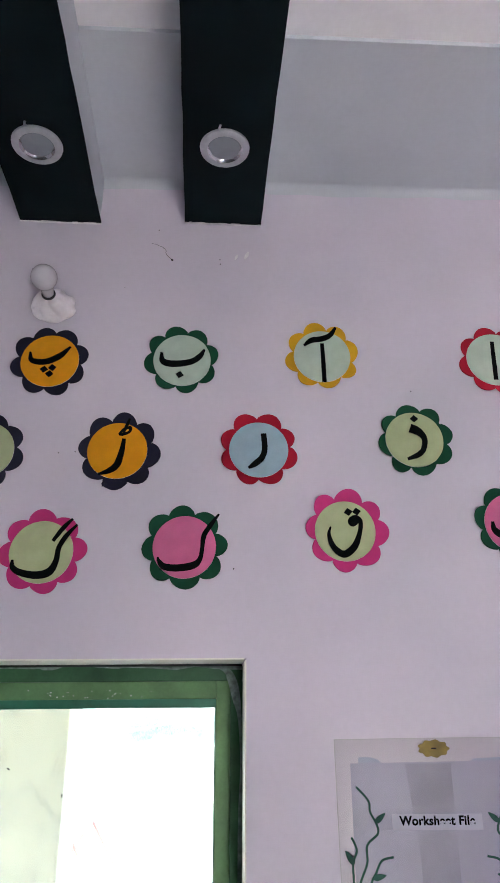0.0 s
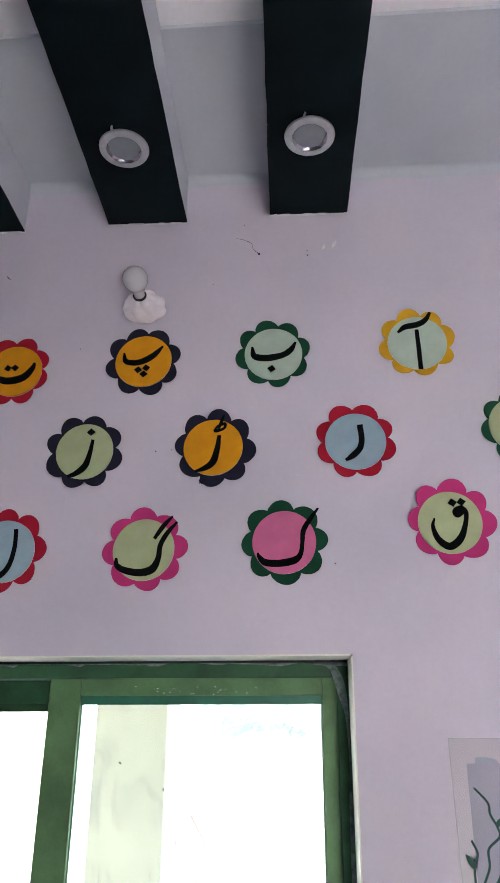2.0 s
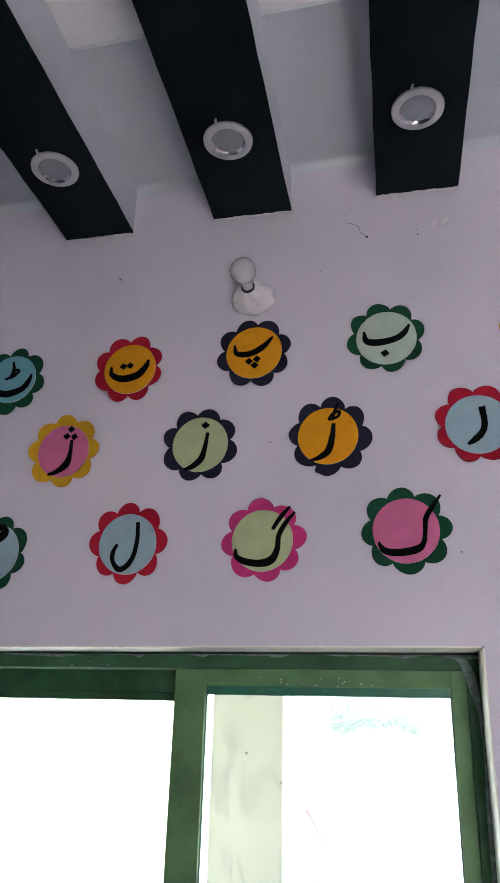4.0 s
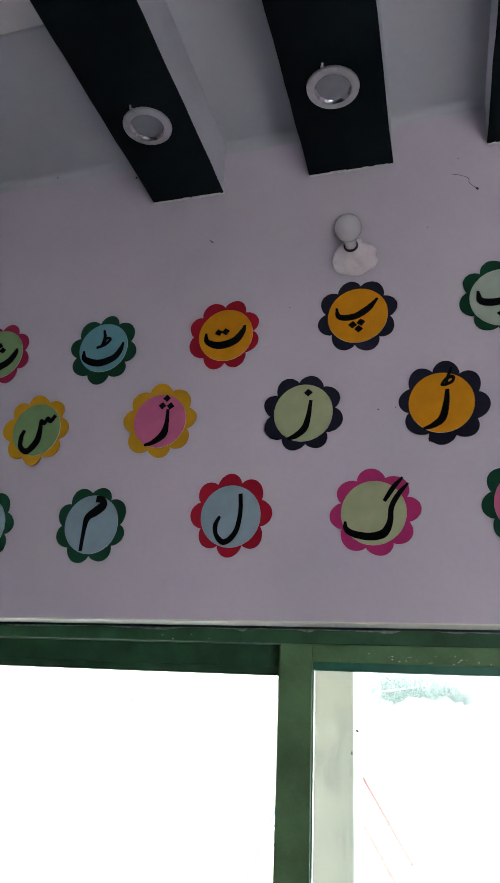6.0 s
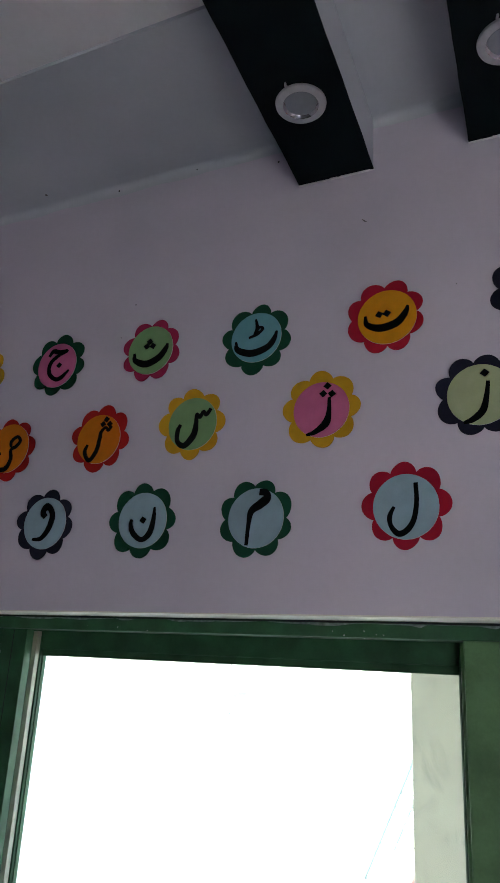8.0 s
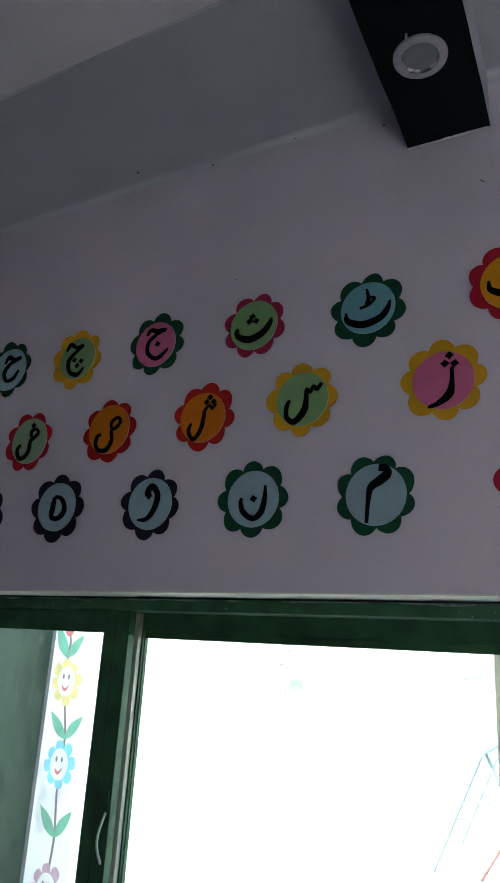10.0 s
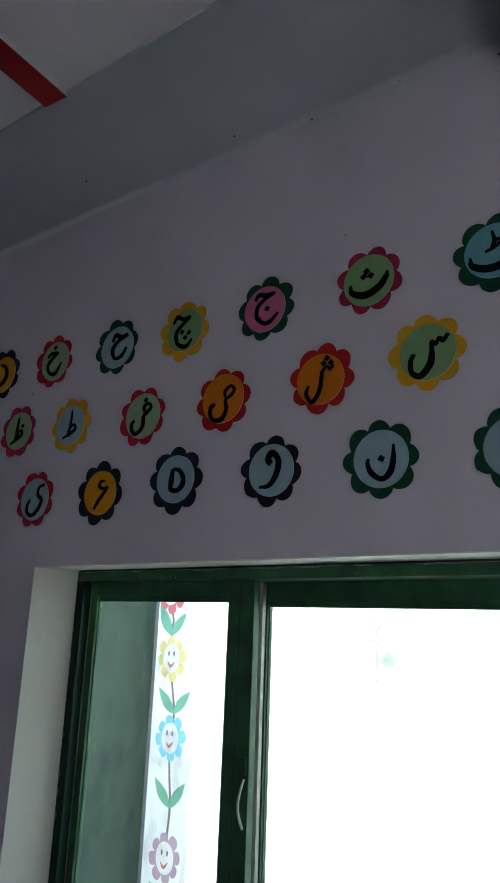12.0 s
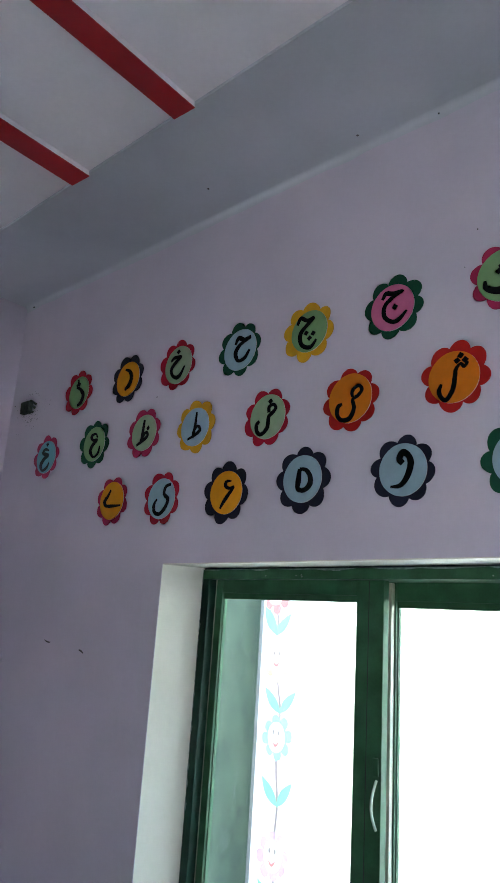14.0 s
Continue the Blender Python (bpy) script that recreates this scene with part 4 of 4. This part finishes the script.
part("sleeve_rim", rim, SLEEVE_RIM, chart, "grey welded rim of the sleeve")
for shape in ([(-0.150, 0.19), (-0.150, 0.2250), (-0.130, 0.2262), (-0.110, 0.2215), (-0.086, 0.19)], [(0.062, 0.19), (0.085, 0.2225), (0.15, 0.2250), (0.15, 0.19)]):
    part("backing_card", slab(shape, -0.0002, -0.0007), CARD_BLUE, chart, "pale blue backing sheet")
part("folded_strip", slab([(-0.056, 0.2125), (0.038, 0.2135), (0.036, -0.258), (-0.036, -0.258), (-0.038, 0.05)], -0.00215, -0.0023), PAPER_FOLD, chart, "doubled strip of paper")
part("caption_label", box(-0.090, 0.090, -0.0042, -0.0036, 0.095, 0.123), LABEL_WHITE, chart, "pasted paper caption")
text = bpy.data.curves.new("caption", "FONT")
text.body, text.size, text.align_x, text.align_y, text.extrude, text.offset = "Worksheet File", 0.0224, "CENTER", "CENTER", 0.0002, 0.0008
text.space_character = 1.06
cap = new("caption", text)
cap.data.materials.append(INK)
cap.parent, cap.location, cap.rotation_euler = chart, (0, -0.0052, 0.111), (radians(90), 0, 0)
cap["label"] = "black printed caption"
st = [(0.031 * (1 + 0.08 * math.cos(9 * a)) * math.cos(a), 0.0160 * (1 + 0.08 * math.cos(9 * a)) * math.sin(a)) for a in [2 * math.pi * k / 72 for k in range(72)]]
st = part("sticker", slab([(0.005 + x, 0.241 + z) for x, z in st], -0.0032, -0.0044), GOLD, chart, "ochre flower-shaped sticker")
part("pin_hole", box(0.000, 0.010, -0.0049, -0.0045, 0.240, 0.2425), DIRT, st)


def vine(points, leaves, mirror=1):
    bm = add_ribbon(bmesh.new(), [(mirror * x, z, w) for x, z, w in points], -0.0038, 0.0007)
    stem = part("vine", bm, VINE, chart, "green paper vine")
    for x, z, ang, size in leaves:
        pts = []
        for k in range(24):
            a = 2 * math.pi * k / 24
            u, v = size * math.cos(a), size * 0.38 * math.sin(a) * (1 - 0.45 * math.cos(a))
            ca, sa = math.cos(radians(ang)), math.sin(radians(ang))
            pts.append((mirror * (x + u * ca - v * sa), z + u * sa + v * ca))
        part("leaf", slab(pts, -0.0032, -0.0042), VINE, stem)


W = 0.0042
for side in (1, -1):
    vine([(-0.158, 0.172, W), (-0.135, 0.147, W), (-0.133, 0.128, W), (-0.122, 0.107, W), (-0.120, 0.090, W), (-0.142, 0.070, W), (-0.144, 0.040, W), (-0.160, 0.003, W), (-0.172, -0.06, W)], [(-0.113, 0.117, 40, 0.013)], side)
    vine([(-0.172, 0.084, W), (-0.163, 0.062, W), (-0.171, 0.040, W), (-0.172, -0.003, W), (-0.178, -0.09, W)], [(-0.177, 0.050, 125, 0.014)], side)
    vine([(-0.092, 0.050, W), (-0.115, 0.044, W), (-0.128, 0.023, W), (-0.140, -0.001, W), (-0.148, -0.07, W)], [(-0.121, 0.017, 12, 0.013)], side)


# ---- marks on the wall ----
def speck(x, z, r, name="wall_speck", mat=DIRT, label="tiny dark nail hole in the plaster"):
    rnd = random.Random(round(x * 1000) + round(z * 1000))
    pts = [(x + r * rnd.uniform(0.7, 1.2) * math.cos(k * math.pi / 4), z + r * rnd.uniform(0.7, 1.2) * math.sin(k * math.pi / 4)) for k in range(8)]
    tagged(part(name, slab(pts, 0.0005, -0.0060 if z > 3.34 else -0.0012), mat), label, "wall mark", group="marks on the wall")


for x, z, r in ((-0.195, 3.117, 0.0032), (-0.069, 3.108, 0.002), (-0.07, 3.122, 0.0015), (-0.028, 2.305, 0.0018), (-0.437, 2.572, 0.0018), (0.406, 2.748, 0.0018),
                (-1.626, 3.360, 0.003), (-1.356, 3.362, 0.0025), (-1.100, 3.318, 0.003), (-1.52, 2.952, 0.002), (-2.77, 2.71, 0.0025), (-3.80, 3.355, 0.004), (-3.84, 2.85, 0.003), (-0.234, 3.211, 0.0014), (-0.313, 3.028, 0.001), (-0.645, 2.851, 0.0012), (-1.557, 2.854, 0.0012), (-0.399, 2.575, 0.0015)):
    speck(x, z, r)
for x, y, r in ((-1.866, -0.058, 0.003), (-2.424, -0.146, 0.003), (0.046, -0.082, 0.0022), (0.053, -0.174, 0.002), (-1.05, -0.20, 0.002)):
    bm = bmesh.new()
    add_box(bm, x - r, x + r * 1.2, y - r, y + r, SOFFIT_Z - 0.0012, SOFFIT_Z + 0.0004)
    tagged(part("soffit_speck", bm, SCRATCH), "tiny dark speck on the soffit paint", "wall mark", group="marks on the soffit")
tagged(part("wall_scratch", add_ribbon(bmesh.new(), [(-0.866, 3.078, 0.001), (-0.860, 3.071, 0.003), (-0.853, 3.066, 0.001)], 0.0004, 0.0009), SCRATCH), "short faint scratch in the plaster", "wall mark", group="scratches in the plaster")
bm = bmesh.new()
add_ribbon(bm, [(-0.255, 3.170, 0.0004), (-0.232, 3.162, 0.0007), (-0.214, 3.150, 0.0009), (-0.212, 3.136, 0.0008), (-0.196, 3.118, 0.0016)], 0.0004, 0.0009)
for v in bm.verts:
    v.co.x += 0.0006 * math.sin(v.co.z * 900)
tagged(part("plaster_crack", bm, DIRT), "fine dark crack in the wall plaster", "wall mark")
for x, z, s in ((-0.001, 3.136, 1.0), (-0.028, 3.130, 0.7)):
    bm = bmesh.new()
    add_ribbon(bm, [(x - 0.004 * s, z - 0.010 * s, 0.003 * s), (x + 0.001, z, 0.009 * s), (x + 0.006 * s, z + 0.011 * s, 0.004 * s)], -0.001, 0.003)
    tagged(part("paint_flake", bm, PEEL), "curled white flake of peeling paint", "wall mark", group="peeling paint flakes")
for pts in ([(-3.075, 1.786, 0.004), (-3.062, 1.783, 0.007), (-3.045, 1.776, 0.004)], [(-3.315, 1.806, 0.003), (-3.290, 1.800, 0.006), (-3.270, 1.800, 0.003)]):
    tagged(part("wall_scratch", add_ribbon(bmesh.new(), pts, 0.0004, 0.0009), SCRATCH), "short dark scratch in the plaster", "wall mark", group="scratches in the plaster")

# a torn tuft of paper at a petal
bm = bmesh.new()
rnd = random.Random(3)
for k in range(9):
    x = -0.326 + rnd.uniform(-0.005, 0.005)
    add_tube(bm, [(x, -0.004, 2.502), (x + rnd.uniform(-0.003, 0.003), -0.007, 2.496), (x + rnd.uniform(-0.005, 0.005), -0.005, rnd.uniform(2.486, 2.492))], 0.0014, 4)
tagged(part("torn_tuft", bm, TONES["navy"]), "small frayed navy tuft stuck below a paper flower", "scrap")

# the old cable box near the corner
cable_box = thing("cable_box", -3.695, 0, 2.816, label="small dark mouldy cable box with bare wire ends", category="junction box")
bm = bmesh.new()
add_box(bm, -0.055, 0.035, -0.035, -0.002, -0.036, 0.036, 0.006)
part("box", bm, BOX_GREEN, cable_box, "mouldy dark metal box")
bm = bmesh.new()
for a, b, c in ((0.035, 0.020, 0.085), (0.035, 0.000, 0.075), (0.03, -0.025, 0.06)):
    add_tube(bm, [(a, -0.02, b), ((a + c) / 2, -0.035, b + 0.008), (c, -0.012, b - 0.012)], 0.007, 7)
part("wire_ends", bm, BOX_GREEN, cable_box, "short wire ends")


cable_box.scale = (0.8, 0.8, 0.8)
# mould round the box: an uneven scatter of tiny dark spots on the plaster
bm = bmesh.new()
rnd = random.Random(11)
for k in range(150):
    x, z, r = -3.685 + rnd.gauss(0, 0.05), 2.80 + rnd.gauss(0, 0.04), rnd.uniform(0.0008, 0.0032)
    spin = rnd.uniform(0, 6.28)
    bm.faces.new([bm.verts.new((max(x, ROOM_L + 0.02) + r * rnd.uniform(0.7, 1.5) * math.cos(spin + q * math.pi / 3), -0.0007, z + r * math.sin(spin + q * math.pi / 3))) for q in range(6)])
tagged(part("mould_stain", bm, material("grey_green_mould", (0.32, 0.34, 0.34), rough=0.9, scale=60, vary=0.2)), "grey-green mould spots on the plaster", "wall mark", kind="stuff")


# ---- outside ----
bm = bmesh.new()
# far rise is added, so bright sunlit sand covers the dimmer horizon sky
line_l, line_r = [[bm.verts.new((x, y, z)) for y, z in ((-800, GROUND), (40, GROUND), (52, 1.2), (66, 3.2), (90, 4.0), (800, 4.0))] for x in (-800, 800)]
for k in range(5):
    bm.faces.new((line_l[k], line_r[k], line_r[k + 1], line_l[k + 1]))
tagged(part("ground", bm, SAND), "pale sunlit sandy yard with an added far rise", "ground", kind="structure")
tagged(part("verandah_wall", box(-5.10, -4.838, 0.35, 2.985, GROUND, 2.9), SHADE_WALL), "mouldy green-grey plaster side wall with pale streaks, coloured darker for shade", "wall", kind="structure")


# out-of-view slab, added to keep the sun off the cream pillar
tagged(part("verandah_roof", box(-3.1, 2.85, 0.305, 3.6, 2.75, 2.9), PILLAR), "unseen slab added to shade the cream pillar", "roof", kind="structure")


def pillar(x0, x1, mat, label):
    p = thing("pillar", (x0 + x1) / 2, 2.99, GROUND, label=label, category="pillar", group="verandah pillars")
    h = (x1 - x0) / 2
    part("shaft", box(-h, h, 0, 0.42, 0.15, 3.195, bevel=0.012), mat, p)
    part("plinth", box(-h - 0.04, h + 0.04, -0.04, 0.46, 0, 0.15, bevel=0.01), mat, p)
    return p


post = pillar(-1.375, -0.925, PILLAR, "pale cream-green painted pillar standing in the added slab's shade")
part("nail", box(0.211, 0.2185, -0.006, 0.001, 2.012, 2.030, bevel=0.002), DIRT, post, "small rusty nail head")
white_post = pillar(-4.853, -4.37, PILLAR_WHITE, "white painted pillar with painted climbing flowers")
# thin grey-lilac strip down the pillar's left edge
part("edge_band", box(-0.2415, -0.194, -0.003, -0.0005, 0.16, 3.19), material("grey_lilac_band", (0.17, 0.175, 0.17), rough=0.8, scale=9, vary=0.12), white_post, "dull grey-lilac edge band")

PAINT = {k: material(k + "_mural_paint", c, rough=0.7, scale=6, vary=0.08) for k, c in
         {"red": (0.60, 0.17, 0.16), "yellow": (0.80, 0.66, 0.26), "sky_blue": (0.27, 0.64, 0.74), "mauve": (0.50, 0.33, 0.39), "mural_green": (0.21, 0.47, 0.31), "stem": (0.24, 0.19, 0.18), "white": (0.8, 0.78, 0.74)}.items()}
mural = thing("painted_flower_mural", -4.62, 2.99, 1.05, label="painted vine with red, yellow, blue and mauve flowers on pillar", category="mural")
stem_pts = [(-0.06, 1.02, 0.02), (-0.02, 0.90, 0.022), (-0.03, 0.77, 0.02), (-0.02, 0.55, 0.02), (0.015, 0.36, 0.02), (0.045, 0.18, 0.022), (0.02, 0.0, 0.02), (0.035, -0.25, 0.02), (0.06, -0.50, 0.022), (0.04, -0.84, 0.02), (0.08, -1.2, 0.02), (0.08, -1.4, 0.02)]
part("stem", add_ribbon(bmesh.new(), stem_pts, -0.0002, 0.001), PAINT["stem"], mural, "thin painted stem")


def bloom(x, z, colour, rnd):
    """A painted flower with eight loose petals and a smiling pale face."""
    pts = []
    reach = [rnd.uniform(0.138, 0.165) for k in range(8)]
    for k in range(8):
        for i in range(12):
            u = 2 * i / 12 - 1
            r = 0.102 + (reach[k] - 0.102) * (1 - abs(u) ** 3.2) ** 0.8
            g = radians(45 * (k + i / 12) + 14)
            pts.append((x + r * math.sin(g), z + 1.14 * r * math.cos(g)))
    flower = part("bloom", slab(pts, -0.0012, -0.0024), PAINT[colour], mural, f"{colour.replace('_', ' ')} painted bloom")
    part("centre", slab([(x + 0.088 * math.sin(2 * math.pi * k / 40), z + 0.112 * math.cos(2 * math.pi * k / 40)) for k in range(40)], -0.0026, -0.0036), PAINT["white"], flower, "pale round centre")
    for ex in (-0.03, 0.024):
        part("mark", slab([(x + ex + 0.010 * math.sin(2 * math.pi * k / 12), z + 0.035 + 0.021 * math.cos(2 * math.pi * k / 12)) for k in range(12)], -0.0038, -0.0046), PAINT["stem"], flower)
    part("mark", add_ribbon(bmesh.new(), [(x - 0.04, z - 0.03, 0.006), (x - 0.005, z - 0.062, 0.024), (x + 0.034, z - 0.026, 0.006)], -0.0038, 0.0008), PAINT["red"], flower)


for x, z, col in ((-0.06, 1.13, "red"), (-0.013, 0.60, "yellow"), (0.02, 0.0, "sky_blue"), (0.04, -0.84, "mauve")):
    bloom(x, z, col, random.Random(col))
for base, tips in (((-0.028, 0.776), ((-0.175, 1.03), (0.12, 0.96))), ((0.045, 0.18), ((-0.13, 0.37), (0.20, 0.36))), ((0.06, -0.495), ((-0.114, -0.296), (0.20, -0.30))), ((0.08, -1.22), ((-0.10, -1.02), (0.22, -1.03)))):
    for side, (tx, tz) in zip((-1, 1), tips):
        ux, uz = tx - base[0], tz - base[1]
        n = math.hypot(ux, uz)
        lens = [(k / 12, 0.185 * n * math.sin(math.pi * (k / 12) ** 0.85)) for k in range(13)]
        edge = lens + [(q, -w * 0.8) for q, w in reversed(lens[1:-1])]
        pts = [(base[0] + q * ux - w * uz / n, base[1] + q * uz + w * ux / n) for q, w in edge]
        part("leaf", slab(pts, -0.0012, -0.0026 - 0.0006 * side), PAINT["mural_green"], mural, "painted green leaf")


def tree(x, y, height, spread, low, seed, leaf, leaves):
    rnd = random.Random(seed)
    t = thing("tree", x, y, GROUND, label="leafy green tree beyond the yard in bright light", category="tree", group="trees beyond the yard")
    bm = bmesh.new()
    add_tube(bm, [(0, 0, 0), (0.06, 0.02, height * 0.25), (-0.04, 0.05, height * 0.5), (0.05, 0, height * 0.8)], [0.12, 0.10, 0.08, 0.04] if spread > 3 else [0.06, 0.05, 0.04, 0.02], 10)
    tips = []
    for k in range(11):
        a, z = rnd.uniform(0, 6.28), height * rnd.uniform(0.22, 0.75)
        r = spread * rnd.uniform(0.5, 0.95)
        tip = (r * math.cos(a), r * math.sin(a), max(low + 0.3, z + rnd.uniform(-0.2, 0.9)))
        add_tube(bm, [(0, 0, z), (tip[0] * 0.5, tip[1] * 0.5, (z + tip[2]) / 2 + 0.15), tip], [0.06, 0.04, 0.012], 6)
        tips.append(tip)
    part("trunk", bm, BARK, t, "trunk and limbs, bark paled for overexposure", smooth=True)
    verts, faces = [], []
    for k in range(leaves):
        c = rnd.choice(tips)
        p = Vector((c[0] + rnd.gauss(0, spread * 0.22), c[1] + rnd.gauss(0, spread * 0.22), c[2] + rnd.gauss(0, 0.9) if k % 5 == 0 else low - 0.5 + abs(rnd.gauss(0, 1.1))))
        if p.z < low + 0.45 * noise.noise((p.x * 0.9 + seed, p.y * 0.2, 0)) + 0.2 * noise.noise((p.x * 4, seed, 3)) - 0.15 * rnd.random():
            continue
        d = Vector((rnd.gauss(0, 1), rnd.gauss(0, 1), rnd.gauss(0, 0.6))).normalized() * rnd.uniform(0.014, 0.03)
        e = d.orthogonal().normalized() * d.length * 0.45
        n = len(verts)
        verts += [p - d, p + e, p + d, p - e]
        faces.append((n, n + 1, n + 2, n + 3))
    me = bpy.data.meshes.new("crown")
    me.from_pydata([tuple(v) for v in verts], [], faces)
    me.materials.append(leaf)
    crown = new("crown", me)
    crown.parent = t
    tagged(crown, label="crown of small green leaves", kind="stuff")


tree(-3.8, 30.0, 7.5, 4.4, 1.6, 1, LEAF, 240000)
tree(-15.4, 30.0, 3.3, 1.5, 0.7, 2, LEAF_WASHED, 40000)


def swing_frame(x, y, w, top, mat, label, rungs=()):
    s = thing("swing_frame", x, y, GROUND, label=label, category="playground swing", group="swing frames in the yard")
    h = top - GROUND
    for dy in (0, 1.6):
        for sx in (-1, 1):
            part("leg", add_tube(bmesh.new(), [(sx * w, dy, 0), (0.02 * sx, dy, h)], 0.025, 8), mat, s)
        part("tie_bar", add_tube(bmesh.new(), [(-w * 0.55, dy, h * 0.45), (w * 0.55, dy, h * 0.45)], 0.018, 8), mat, s)
    for q in rungs:
        part("rung", add_tube(bmesh.new(), [(-w * (1 - q), 0, h * q), (w * (1 - q), 0, h * q)], 0.014, 8), mat, s)
    part("top_bar", add_tube(bmesh.new(), [(0, -0.1, h), (0, 1.7, h)], 0.028, 8), mat, s)


swing_frame(-1.76, 8.0, 0.69, 0.60, SWING_RED, "red steel swing frame in the sunny yard, greyed for overexposure")
swing_frame(-2.36, 8.0, 0.64, 0.93, SWING_TEAL, "teal steel swing frame in the sunny yard, greyed for overexposure", (0.3, 0.6, 0.72, 0.84))
